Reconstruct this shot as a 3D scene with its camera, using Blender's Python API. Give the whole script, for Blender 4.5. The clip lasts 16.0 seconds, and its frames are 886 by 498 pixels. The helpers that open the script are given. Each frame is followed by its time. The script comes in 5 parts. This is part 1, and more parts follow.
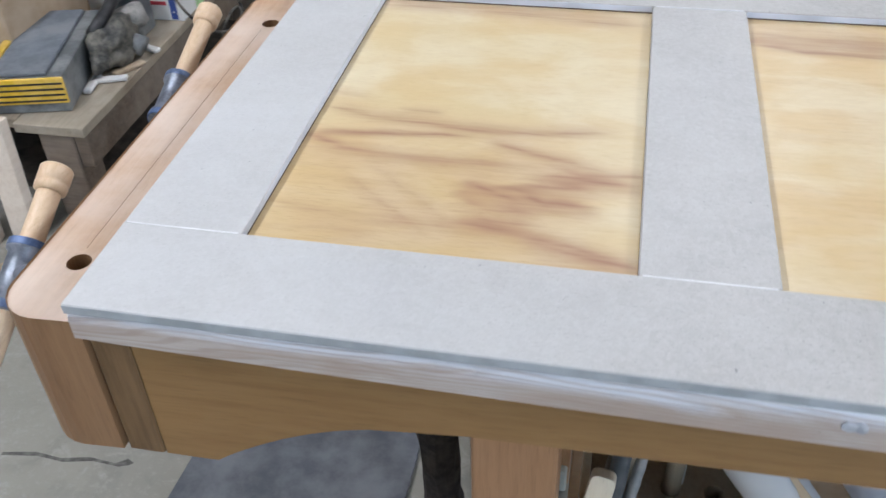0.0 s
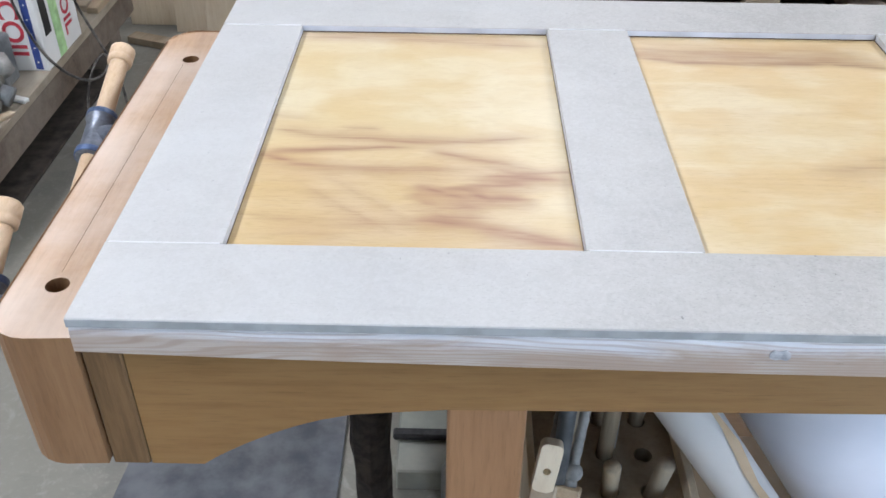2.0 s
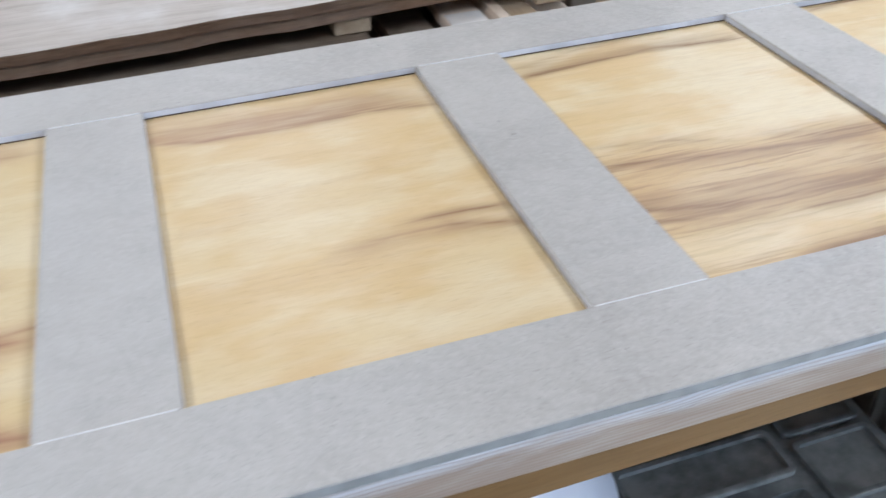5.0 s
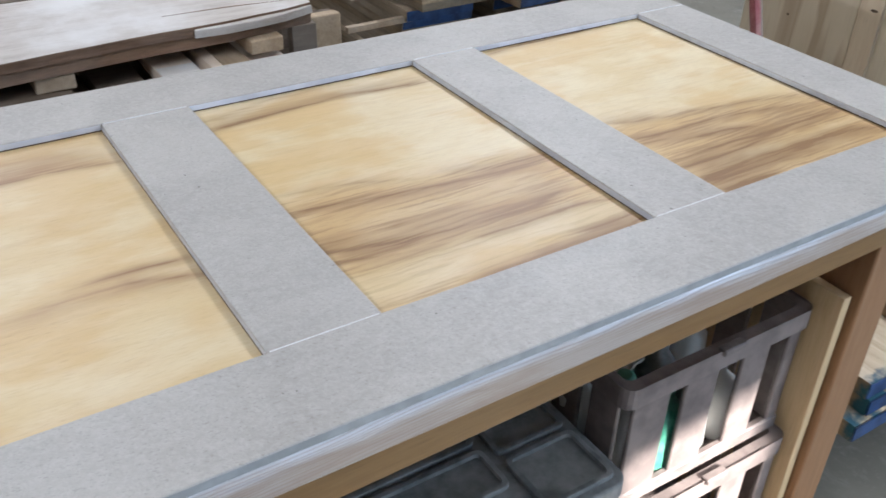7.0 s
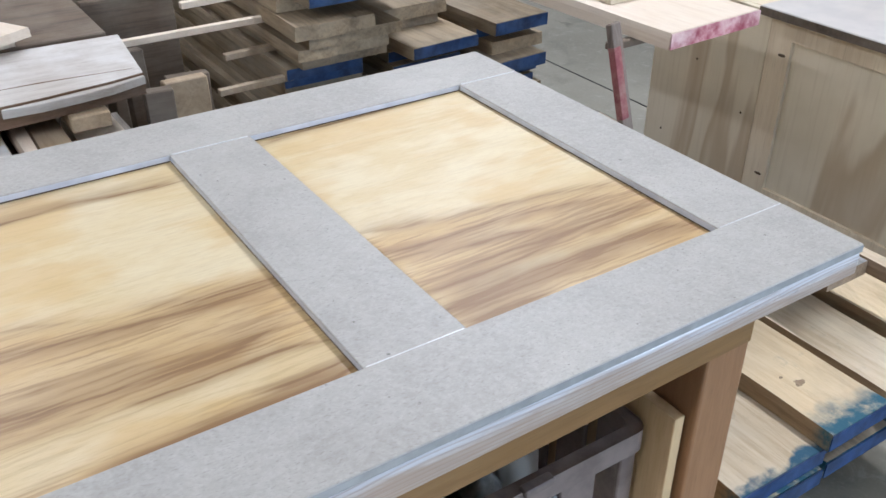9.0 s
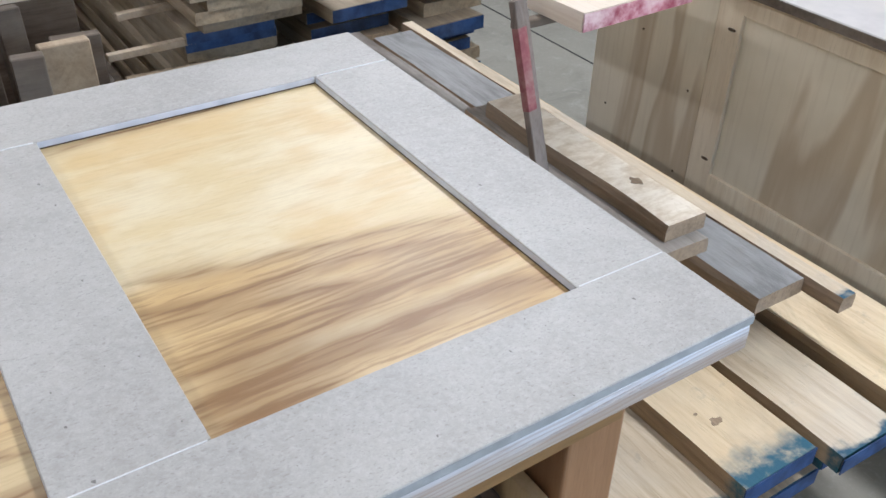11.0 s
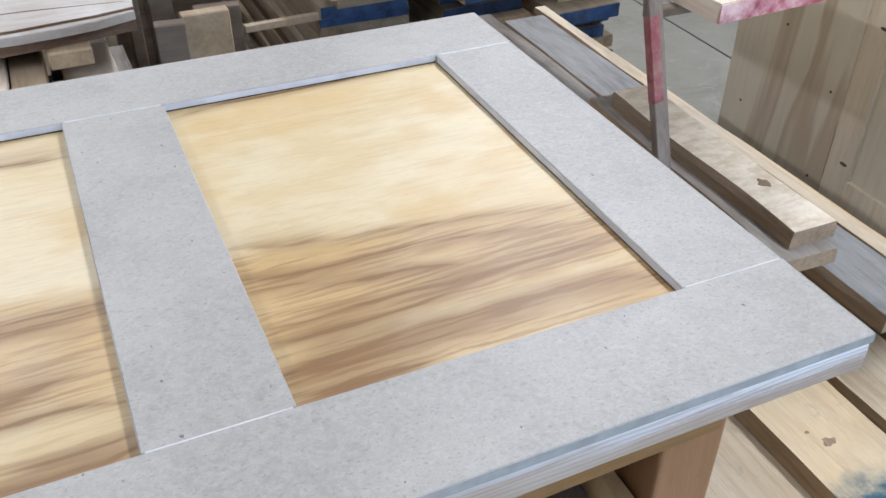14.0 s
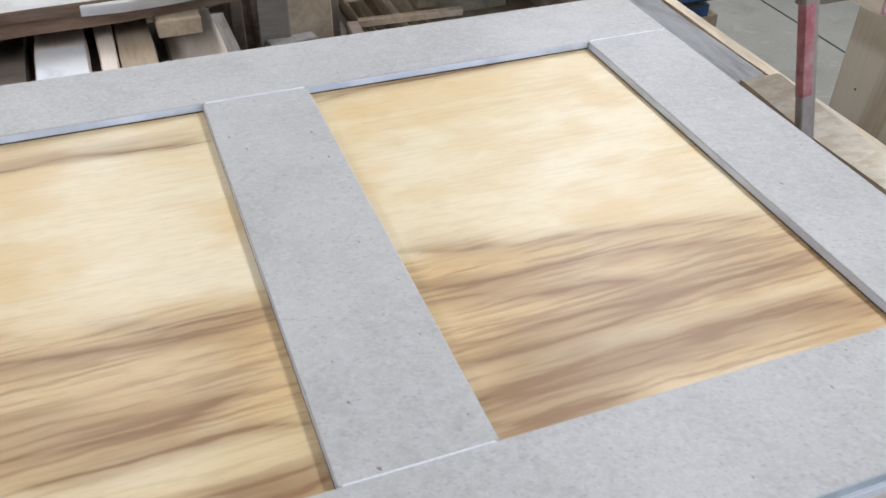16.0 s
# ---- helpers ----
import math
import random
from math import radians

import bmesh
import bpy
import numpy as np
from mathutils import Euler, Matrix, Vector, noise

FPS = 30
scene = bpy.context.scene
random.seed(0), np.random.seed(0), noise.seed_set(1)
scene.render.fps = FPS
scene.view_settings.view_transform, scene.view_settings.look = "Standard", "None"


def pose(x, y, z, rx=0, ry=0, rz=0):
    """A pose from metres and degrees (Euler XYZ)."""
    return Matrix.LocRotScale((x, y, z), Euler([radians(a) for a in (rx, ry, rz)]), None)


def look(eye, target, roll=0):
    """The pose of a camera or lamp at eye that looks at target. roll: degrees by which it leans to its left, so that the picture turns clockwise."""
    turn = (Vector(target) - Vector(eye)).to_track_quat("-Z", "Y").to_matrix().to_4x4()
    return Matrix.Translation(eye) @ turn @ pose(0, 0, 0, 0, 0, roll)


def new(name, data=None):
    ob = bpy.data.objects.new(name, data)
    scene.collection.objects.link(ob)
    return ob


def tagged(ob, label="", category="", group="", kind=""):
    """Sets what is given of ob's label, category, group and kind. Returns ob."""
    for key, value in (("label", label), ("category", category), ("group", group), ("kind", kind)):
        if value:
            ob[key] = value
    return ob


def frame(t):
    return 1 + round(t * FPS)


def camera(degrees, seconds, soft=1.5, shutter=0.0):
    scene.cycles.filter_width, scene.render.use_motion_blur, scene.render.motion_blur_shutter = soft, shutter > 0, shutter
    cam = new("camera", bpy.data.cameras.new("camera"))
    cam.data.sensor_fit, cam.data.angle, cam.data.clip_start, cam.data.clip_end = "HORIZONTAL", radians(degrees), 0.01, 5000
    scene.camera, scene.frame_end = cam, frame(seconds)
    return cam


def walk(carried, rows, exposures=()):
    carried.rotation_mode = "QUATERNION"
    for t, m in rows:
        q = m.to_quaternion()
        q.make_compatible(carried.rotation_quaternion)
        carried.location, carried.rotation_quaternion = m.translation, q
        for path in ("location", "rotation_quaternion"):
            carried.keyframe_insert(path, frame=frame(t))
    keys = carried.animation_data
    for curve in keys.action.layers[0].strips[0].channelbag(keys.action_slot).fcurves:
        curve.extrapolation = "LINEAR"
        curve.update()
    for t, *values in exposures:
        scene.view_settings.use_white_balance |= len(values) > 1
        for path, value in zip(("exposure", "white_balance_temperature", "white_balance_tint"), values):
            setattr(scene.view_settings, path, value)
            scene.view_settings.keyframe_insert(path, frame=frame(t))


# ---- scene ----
cam = camera(51.9, 16.0, soft=1.5, shutter=0.35)
PATH = [
    (0, (0.444, -0.49, 1.409), (0.1, 1.027, 0.152), -2.2),
    (0.5, (0.365, -0.581, 1.418), (0.208, 0.966, 0.161), -1.1),
    (1, (0.352, -0.6, 1.418), (0.248, 0.96, 0.171), 0.1),
    (1.5, (0.346, -0.598, 1.426), (0.281, 0.981, 0.201), 0.8),
    (2, (0.346, -0.607, 1.432), (0.322, 1.002, 0.245), 0.6),
    (2.5, (0.365, -0.62, 1.441), (0.377, 1.013, 0.287), 0.0),
    (3, (0.388, -0.609, 1.447), (0.454, 1.042, 0.319), -0.3),
    (3.5, (0.407, -0.593, 1.442), (0.526, 1.055, 0.314), -0.7),
    (4, (0.437, -0.57, 1.435), (0.648, 1.059, 0.295), -1.4),
    (4.5, (0.519, -0.512, 1.431), (0.877, 1.074, 0.265), -1.6),
    (5, (0.645, -0.446, 1.429), (1.12, 1.099, 0.252), -2.2),
    (5.2, (0.695, -0.424, 1.438), (1.234, 1.095, 0.254), -1.7),
    (7.3, (0.734, -0.54, 1.441), (1.717, 0.827, 0.363), 2.5),
    (7.5, (0.738, -0.56, 1.446), (1.751, 0.795, 0.379), 2.4),
    (8, (0.822, -0.543, 1.444), (1.834, 0.828, 0.396), 0.8),
    (8.5, (1.01, -0.498, 1.446), (1.976, 0.908, 0.401), 0.4),
    (9, (1.136, -0.484, 1.443), (2.069, 0.941, 0.395), 0.1),
    (9.5, (1.214, -0.42, 1.426), (2.161, 0.968, 0.342), -0.8),
    (9.7, (1.252, -0.36, 1.426), (2.245, 0.976, 0.318), 0.2),
    (11.8, (1.472, -0.386, 1.417), (2.26, 1.026, 0.24), 0.4),
    (12, (1.474, -0.386, 1.417), (2.228, 1.046, 0.242), -0.2),
    (12.5, (1.465, -0.386, 1.416), (2.194, 1.059, 0.241), 0.3),
    (13, (1.464, -0.388, 1.417), (2.185, 1.063, 0.243), 0.2),
    (13.5, (1.457, -0.383, 1.415), (2.158, 1.078, 0.243), 0.3),
    (14, (1.452, -0.377, 1.411), (2.128, 1.089, 0.231), 0.6),
    (14.5, (1.44, -0.37, 1.413), (2.098, 1.095, 0.221), 0.8),
    (15, (1.42, -0.36, 1.405), (2.052, 1.104, 0.197), 1.0),
    (15.5, (1.397, -0.322, 1.399), (1.996, 1.14, 0.172), 1.1),
    (16, (1.364, -0.257, 1.398), (1.942, 1.205, 0.161), 1.1),
]
EXPOSURES = [(0.0, 2.72, 5980, 11.5), (0.5, 2.84, 5980, 11.5), (2.5, 2.90, 5980, 11.5), (3.5, 2.76, 5980, 11.5), (4.5, 2.77, 5990, 11.5), (5.0, 2.64, 6020, 11.5), (7.5, 2.56, 6040, 11.5), (9.5, 2.70, 6050, 11.5), (16.0, 2.68, 6060, 11.5)]
SUN_WINDOW = (2.44, 2.78, 2.0)
SUN_HEAD = (3.185, 3.225)
walk(cam, [(t, look(eye, target, roll)) for t, eye, target, roll in PATH], EXPOSURES)

# ---- light ----
FLOOR = -0.10
SUN_DIR = Vector((-0.18, 1.0, -0.52)).normalized()
world = bpy.data.worlds.new("workshop_sky")
scene.world = world
world.use_nodes = True
wn = world.node_tree.nodes
sky = wn.new("ShaderNodeTexSky")
sky.sky_type, sky.sun_disc = "NISHITA", False
sky.sun_elevation, sky.sun_rotation = math.asin(-SUN_DIR.z), math.atan2(-SUN_DIR.x, -SUN_DIR.y)
world.node_tree.links.new(sky.outputs[0], wn["Background"].inputs[0])
wn["Background"].inputs[1].default_value = 0.05


def lamp(name, kind, m, energy, colour, size=(1, 1), angle=0.5):
    d = bpy.data.lights.new(name, kind)
    d.energy, d.color = energy, colour
    if kind == "AREA":
        d.shape, d.size, d.size_y = "RECTANGLE", size[0], size[1]
    if kind == "SUN":
        d.angle = radians(angle)
    ob = new(name, d)
    ob.matrix_world = m
    return ob


lamp("sun", "SUN", SUN_DIR.to_track_quat("-Z", "Y").to_matrix().to_4x4(), 5.0, (1.0, 0.93, 0.82), angle=0.6)
# the open roller door behind the camera lets in the sky's light
lamp("roller_door_daylight", "AREA", look((1.90, -4.85, 1.75), (1.90, 0, 1.6)), 9.0, (0.60, 0.80, 1.0), (0.85, 2.5))
# an added, unseen doorway further along brightens the near edges and the right
lamp("unseen_doorway_fill", "AREA", look((5.5, -4.85, 1.35), (5.0, 0, 1.2)), 34.0, (0.66, 0.82, 1.0), (1.5, 2.3))
# the two rows of ceiling lights
STRIPS = [(-1.5, -0.6, 15.0), (-1.5, 2.6, 1.6), (3.4, -0.6, 9.0), (3.4, 2.6, 14.0), (1.0, 3.4, 7.5)]
for sx, sy, watts in STRIPS:
    lamp("strip_light_tube", "AREA", pose(sx, sy, 3.28), watts, (0.97, 0.975, 1.0), (0.16, 2.2))

# ---- materials ----


class Mat:
    """A small wrapper round a node material."""

    def __init__(self, name, rough=0.6, metal=0.0, spec=0.4):
        self.m = bpy.data.materials.new(name)
        self.m.use_nodes = True
        self.t = self.m.node_tree
        self.b = self.t.nodes["Principled BSDF"]
        self.b.inputs["Roughness"].default_value = rough
        self.b.inputs["Metallic"].default_value = metal
        self.b.inputs["Specular IOR Level"].default_value = spec
        self.co = self.t.nodes.new("ShaderNodeTexCoord").outputs["Object"]

    def node(self, kind):
        return self.t.nodes.new(kind)

    def put(self, socket, value):
        if isinstance(value, (int, float)):
            socket.default_value = value
        elif isinstance(value, tuple):
            socket.default_value = (*value, 1.0) if len(value) == 3 and socket.type == "RGBA" else value
        else:
            self.t.links.new(value, socket)

    def math(self, op, a, b=0.0, clamp=False):
        n = self.node("ShaderNodeMath")
        n.operation, n.use_clamp = op, clamp
        self.put(n.inputs[0], a), self.put(n.inputs[1], b)
        return n.outputs[0]

    def ramp(self, v, lo, hi):
        n = self.node("ShaderNodeMapRange")
        n.interpolation_type = "SMOOTHSTEP"
        self.put(n.inputs[0], v), self.put(n.inputs[1], lo), self.put(n.inputs[2], hi)
        return n.outputs[0]

    def mapped(self, scale, co=None, rot=(0, 0, 0)):
        n = self.node("ShaderNodeMapping")
        self.put(n.inputs[0], co or self.co)
        n.inputs["Scale"].default_value = scale
        n.inputs["Rotation"].default_value = rot
        return n.outputs[0]

    def shifted(self):
        """Object coordinates moved by a chance amount for each object."""
        r = self.node("ShaderNodeObjectInfo").outputs["Random"]
        n = self.node("ShaderNodeVectorMath")
        n.operation = "ADD"
        c = self.node("ShaderNodeCombineXYZ")
        for i, k in enumerate((37.0, 53.0, 71.0)):
            self.put(c.inputs[i], self.math("MULTIPLY", r, k))
        self.put(n.inputs[0], self.co), self.put(n.inputs[1], c.outputs[0])
        return n.outputs[0], r

    def noise(self, scale, vec=None, detail=4.0, rough=0.55, distort=0.0):
        n = self.node("ShaderNodeTexNoise")
        self.put(n.inputs["Vector"], vec or self.co)
        n.inputs["Scale"].default_value = scale
        n.inputs["Detail"].default_value = detail
        n.inputs["Roughness"].default_value = rough
        n.inputs["Distortion"].default_value = distort
        return n.outputs["Fac"]

    def mix(self, f, a, b):
        n = self.node("ShaderNodeMix")
        n.data_type = "RGBA"
        self.put(n.inputs[0], f), self.put(n.inputs[6], a), self.put(n.inputs[7], b)
        return n.outputs[2]

    def bump(self, h, strength, dist=0.002):
        n = self.node("ShaderNodeBump")
        n.inputs["Strength"].default_value = strength
        n.inputs["Distance"].default_value = dist
        self.put(n.inputs["Height"], h)
        self.put(self.b.inputs["Normal"], n.outputs[0])

    def done(self, colour):
        self.put(self.b.inputs["Base Color"], colour)
        return self.m


def plain(name, colour, rough=0.5, metal=0.0, var=0.25, scale=30.0, dust=0.0, dust_colour=(0.42, 0.37, 0.31)):
    """Paint, plastic, metal or card with small blotches, fine grain and perhaps workshop dust."""
    m = Mat(name, rough, metal)
    co, r = m.shifted()
    n1, n2 = m.noise(scale, co), m.noise(scale * 9, co, 2.0)
    dark = tuple(c * (1 - var) for c in colour)
    lite = tuple(min(1.0, c * (1 + var * 0.6)) for c in colour)
    c = m.mix(m.ramp(n1, 0.3, 0.7), dark, lite)
    if dust > 0:
        d = m.math("MULTIPLY", m.ramp(m.noise(scale * 0.5, co, 6.0, 0.7), 0.38, 0.66), dust)
        c = m.mix(d, c, dust_colour)
    m.bump(n2, 0.12, 0.001)
    return m.done(c)


def wood(name, light, dark, axis="x", fine=1.0, rough=0.6, streak=0.5, dust=0.0, dust_colour=(0.55, 0.5, 0.44), paint_end=None, bump=0.35, spread=0.25, reach=0.034, stain=0.0):
    """Sawn or planed wood with grain along one axis, broad bands, fine pores, perhaps dust and painted ends."""
    m = Mat(name, rough, 0.0, 0.3)
    co, r = m.shifted()
    a, k = 1.0, 12.0
    sc = {"x": (a, k, k), "y": (k, a, k), "z": (k, k, a)}[axis]
    broad = m.noise(1.3 * fine, m.mapped(sc, co), 5.0, 0.6, 0.7)
    grain = m.noise(9.0 * fine, m.mapped(sc, co), 5.0, 0.65, 0.3)
    pores = m.noise(45.0 * fine, m.mapped(tuple(v if v == k else 0.6 for v in sc), co), 3.0)
    f = m.math("ADD", m.math("MULTIPLY", m.ramp(broad, 0.3, 0.72), streak), m.math("MULTIPLY", m.ramp(grain, 0.35, 0.75), 0.5), True)
    c = m.mix(f, light, dark)
    c = m.mix(m.math("MULTIPLY", m.ramp(pores, 0.55, 0.75), 0.35), c, tuple(v * 0.6 for v in dark))
    tone = m.math("MULTIPLY", m.math("SUBTRACT", r, 0.5), spread)
    h = m.node("ShaderNodeHueSaturation")
    m.put(h.inputs["Color"], c), m.put(h.inputs["Value"], m.math("ADD", 1.0, tone))
    c = h.outputs[0]
    if stain > 0:
        blot = m.noise(6.0, m.mapped(tuple(1.0 if v == k else 0.45 for v in sc), co), 5.0, 0.65, 1.0)
        c = m.mix(m.math("MULTIPLY", m.ramp(blot, 0.50, 0.72), stain), c, tuple(v * 0.55 for v in dark))
        c = m.mix(m.math("MULTIPLY", m.ramp(m.noise(19.0, co, 5.0, 0.7), 0.58, 0.76), stain * 0.8), c, (0.20, 0.185, 0.165))
    if dust > 0:
        d = m.math("MULTIPLY", m.ramp(m.noise(3.0, co, 6.0, 0.65), 0.35, 0.7), dust)
        c = m.mix(d, c, dust_colour)
    if paint_end:
        sep = m.node("ShaderNodeSeparateXYZ")
        m.put(sep.inputs[0], m.co)
        wob = m.math("MULTIPLY", m.math("SUBTRACT", m.noise(14.0, co, 4.0), 0.5), 0.085)
        e = m.math("SUBTRACT", 1.0, m.ramp(m.math("ADD", sep.outputs[1], wob), reach * 0.35, reach))
        e = m.math("MULTIPLY", e, m.ramp(m.noise(22.0, co, 5.0, 0.6), 0.22, 0.55))
        c = m.mix(e, c, paint_end)
    m.bump(m.math("ADD", grain, m.math("MULTIPLY", pores, 0.6)), bump, 0.0012)
    return m.done(c)


def mdf_material():
    """Grey-brown fibreboard, sanded, with fibres, flecks, faint clouds and a painted-in pale sheen."""
    m = Mat("mdf_face_sanded", 0.45, 0.0, 0.4)
    co, r = m.shifted()
    sep = m.node("ShaderNodeSeparateXYZ")
    m.put(sep.inputs[0], m.co)
    cloud = m.noise(7.0, m.co, 5.0, 0.6, 0.4)
    mottle = m.noise(75.0, co, 4.0, 0.65, 0.8)
    fib, fine = m.noise(190.0, co, 4.0, 0.75), m.noise(520.0, co, 2.0, 0.7)
    fleck = m.noise(230.0, m.mapped((1, 1.9, 1), co), 2.0, 0.5)
    c = m.mix(m.ramp(cloud, 0.3, 0.72), (0.340, 0.320, 0.292), (0.430, 0.408, 0.375))
    c = m.mix(m.math("MULTIPLY", m.ramp(mottle, 0.38, 0.66), 0.36), c, (0.490, 0.474, 0.450))
    c = m.mix(m.math("MULTIPLY", m.ramp(fib, 0.40, 0.70), 0.30), c, (0.560, 0.545, 0.525))
    c = m.mix(m.math("MULTIPLY", m.ramp(fine, 0.46, 0.68), 0.30), c, (0.29, 0.28, 0.26))
    c = m.mix(m.math("MULTIPLY", m.ramp(fleck, 0.60, 0.69), 0.50), c, (0.25, 0.23, 0.21))
    speck = m.ramp(m.noise(170.0, m.mapped((1.0, 0.6, 1.0), co), 2.0, 0.4), 0.755, 0.785)
    c = m.mix(m.math("MULTIPLY", speck, 0.8), c, (0.11, 0.10, 0.09))
    # pale sheen put into the colour, strongest towards the vise, fading along the door
    end_sheen = m.math("SUBTRACT", 0.56, m.math("MULTIPLY", m.ramp(sep.outputs[0], 0.0, 1.0), 0.54))
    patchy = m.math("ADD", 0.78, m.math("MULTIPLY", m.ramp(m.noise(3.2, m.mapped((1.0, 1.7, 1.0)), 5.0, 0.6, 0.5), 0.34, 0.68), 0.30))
    c = m.mix(m.math("MULTIPLY", end_sheen, patchy), c, (0.640, 0.640, 0.642))
    scuff = m.math("MULTIPLY", m.ramp(m.noise(9.0, m.mapped((1.0, 2.2, 1.0)), 5.0, 0.7, 1.6), 0.56, 0.74), 0.14)
    c = m.mix(scuff, c, (0.34, 0.34, 0.335))
    m.bump(m.math("ADD", fib, m.math("ADD", fleck, mottle)), 0.08, 0.0005)
    return m.done(c)


# heartwood streaks of the four veneered panels: reach to the far and near side of a wandering line, and strength
STREAKS = {1: [], 2: [], 3: [], 4: []}


def streak(panel, far, near, strength, *line):
    STREAKS[panel].append((far, near, strength, sorted(line)))


streak(1, 0.022, 0.005, 0.50, (0.096, 0.644), (0.266, 0.636), (0.475, 0.617))
streak(1, 0.004, 0.003, 0.26, (0.100, 0.404), (0.173, 0.395))
streak(1, 0.006, 0.004, 0.58, (0.100, 0.371), (0.179, 0.349), (0.286, 0.339), (0.365, 0.345), (0.454, 0.360))
streak(1, 0.003, 0.003, 0.34, (0.203, 0.370), (0.264, 0.369))
streak(1, 0.002, 0.002, 0.80, (0.100, 0.309), (0.178, 0.316), (0.254, 0.323), (0.313, 0.326))
streak(1, 0.003, 0.008, 0.55, (0.100, 0.312), (0.163, 0.288), (0.227, 0.280), (0.321, 0.278), (0.378, 0.281))
streak(1, 0.005, 0.005, 0.52, (0.316, 0.319), (0.366, 0.306), (0.411, 0.292), (0.442, 0.281))
streak(1, 0.004, 0.003, 0.58, (0.378, 0.286), (0.416, 0.271), (0.448, 0.273), (0.490, 0.280))
streak(1, 0.004, 0.005, 0.72, (0.353, 0.271), (0.416, 0.265), (0.490, 0.252))
streak(1, 0.006, 0.007, 0.66, (0.344, 0.247), (0.391, 0.249), (0.447, 0.254))
streak(1, 0.005, 0.009, 0.72, (0.354, 0.238), (0.384, 0.219), (0.415, 0.220), (0.445, 0.220))
streak(1, 0.006, 0.008, 0.58, (0.295, 0.249), (0.336, 0.228), (0.378, 0.212))
streak(1, 0.006, 0.007, 0.50, (0.290, 0.223), (0.330, 0.202), (0.384, 0.203))
streak(1, 0.005, 0.007, 0.54, (0.290, 0.201), (0.337, 0.181), (0.378, 0.184))
streak(1, 0.004, 0.005, 0.66, (0.300, 0.176), (0.355, 0.168), (0.412, 0.157), (0.468, 0.138))
streak(1, 0.005, 0.008, 0.68, (0.355, 0.165), (0.412, 0.146), (0.490, 0.130))
streak(1, 0.004, 0.009, 0.30, (0.162, 0.257), (0.224, 0.203), (0.287, 0.148))
streak(1, 0.004, 0.009, 0.32, (0.192, 0.265), (0.258, 0.215), (0.309, 0.165))
streak(1, 0.004, 0.005, 0.28, (0.124, 0.182), (0.183, 0.171), (0.297, 0.166), (0.355, 0.153))
streak(1, 0.004, 0.005, 0.24, (0.146, 0.159), (0.254, 0.140))
streak(2, 0.026, 0.003, 0.60, (0.570, 0.594), (0.660, 0.575), (0.751, 0.572), (0.864, 0.580), (0.970, 0.560))
streak(2, 0.010, 0.008, 0.32, (0.590, 0.616), (0.789, 0.598), (0.926, 0.621))
streak(2, 0.005, 0.009, 0.36, (0.780, 0.296), (0.844, 0.300), (0.909, 0.295))
streak(2, 0.002, 0.003, 0.75, (0.835, 0.315), (0.905, 0.318), (0.975, 0.309))
streak(2, 0.004, 0.009, 0.55, (0.870, 0.303), (0.980, 0.274))
streak(2, 0.003, 0.006, 0.28, (0.750, 0.294), (0.816, 0.296))
streak(3, 0.014, 0.002, 0.64, (1.060, 0.588), (1.172, 0.600), (1.278, 0.607), (1.349, 0.603), (1.455, 0.594))
streak(3, 0.005, 0.005, 0.30, (1.060, 0.615), (1.192, 0.648), (1.314, 0.665))
streak(3, 0.004, 0.005, 0.34, (1.070, 0.390), (1.189, 0.369), (1.247, 0.347))
streak(3, 0.003, 0.007, 0.70, (1.060, 0.350), (1.156, 0.334), (1.218, 0.323), (1.293, 0.315), (1.372, 0.306), (1.460, 0.309))
streak(3, 0.006, 0.004, 0.60, (1.288, 0.334), (1.364, 0.321), (1.460, 0.317))
streak(3, 0.002, 0.004, 0.60, (1.142, 0.260), (1.229, 0.260), (1.291, 0.259))
streak(3, 0.016, 0.006, 0.74, (1.060, 0.254), (1.168, 0.229), (1.252, 0.222), (1.343, 0.215), (1.420, 0.236))
streak(3, 0.003, 0.004, 0.62, (1.225, 0.191), (1.327, 0.193), (1.395, 0.194), (1.460, 0.178))
streak(3, 0.005, 0.007, 0.90, (1.170, 0.121), (1.289, 0.128), (1.347, 0.127), (1.417, 0.130), (1.460, 0.141))
streak(3, 0.004, 0.005, 0.70, (1.340, 0.146), (1.423, 0.147), (1.460, 0.155))
streak(3, 0.002, 0.009, 0.42, (1.075, 0.230), (1.156, 0.207), (1.239, 0.202))
streak(4, 0.007, 0.004, 0.54, (1.550, 0.640), (1.631, 0.655), (1.748, 0.656), (1.860, 0.663))
streak(4, 0.010, 0.004, 0.48, (1.560, 0.352), (1.620, 0.335), (1.655, 0.336))
streak(4, 0.003, 0.006, 0.48, (1.600, 0.340), (1.675, 0.325), (1.710, 0.322), (1.755, 0.313), (1.814, 0.303), (1.925, 0.280))
streak(4, 0.003, 0.005, 0.72, (1.545, 0.304), (1.607, 0.291), (1.644, 0.285), (1.707, 0.286), (1.765, 0.281), (1.880, 0.260))
streak(4, 0.003, 0.004, 0.46, (1.545, 0.285), (1.623, 0.271), (1.688, 0.265), (1.735, 0.255))
streak(4, 0.0025, 0.003, 0.85, (1.630, 0.259), (1.716, 0.252), (1.754, 0.240), (1.772, 0.228))
streak(4, 0.003, 0.0025, 0.80, (1.620, 0.222), (1.681, 0.221), (1.736, 0.217), (1.772, 0.226))
streak(4, 0.018, 0.009, 0.52, (1.700, 0.210), (1.794, 0.217), (1.857, 0.219), (1.935, 0.211))
streak(4, 0.004, 0.007, 0.74, (1.545, 0.202), (1.619, 0.198), (1.672, 0.199), (1.725, 0.206), (1.768, 0.212))
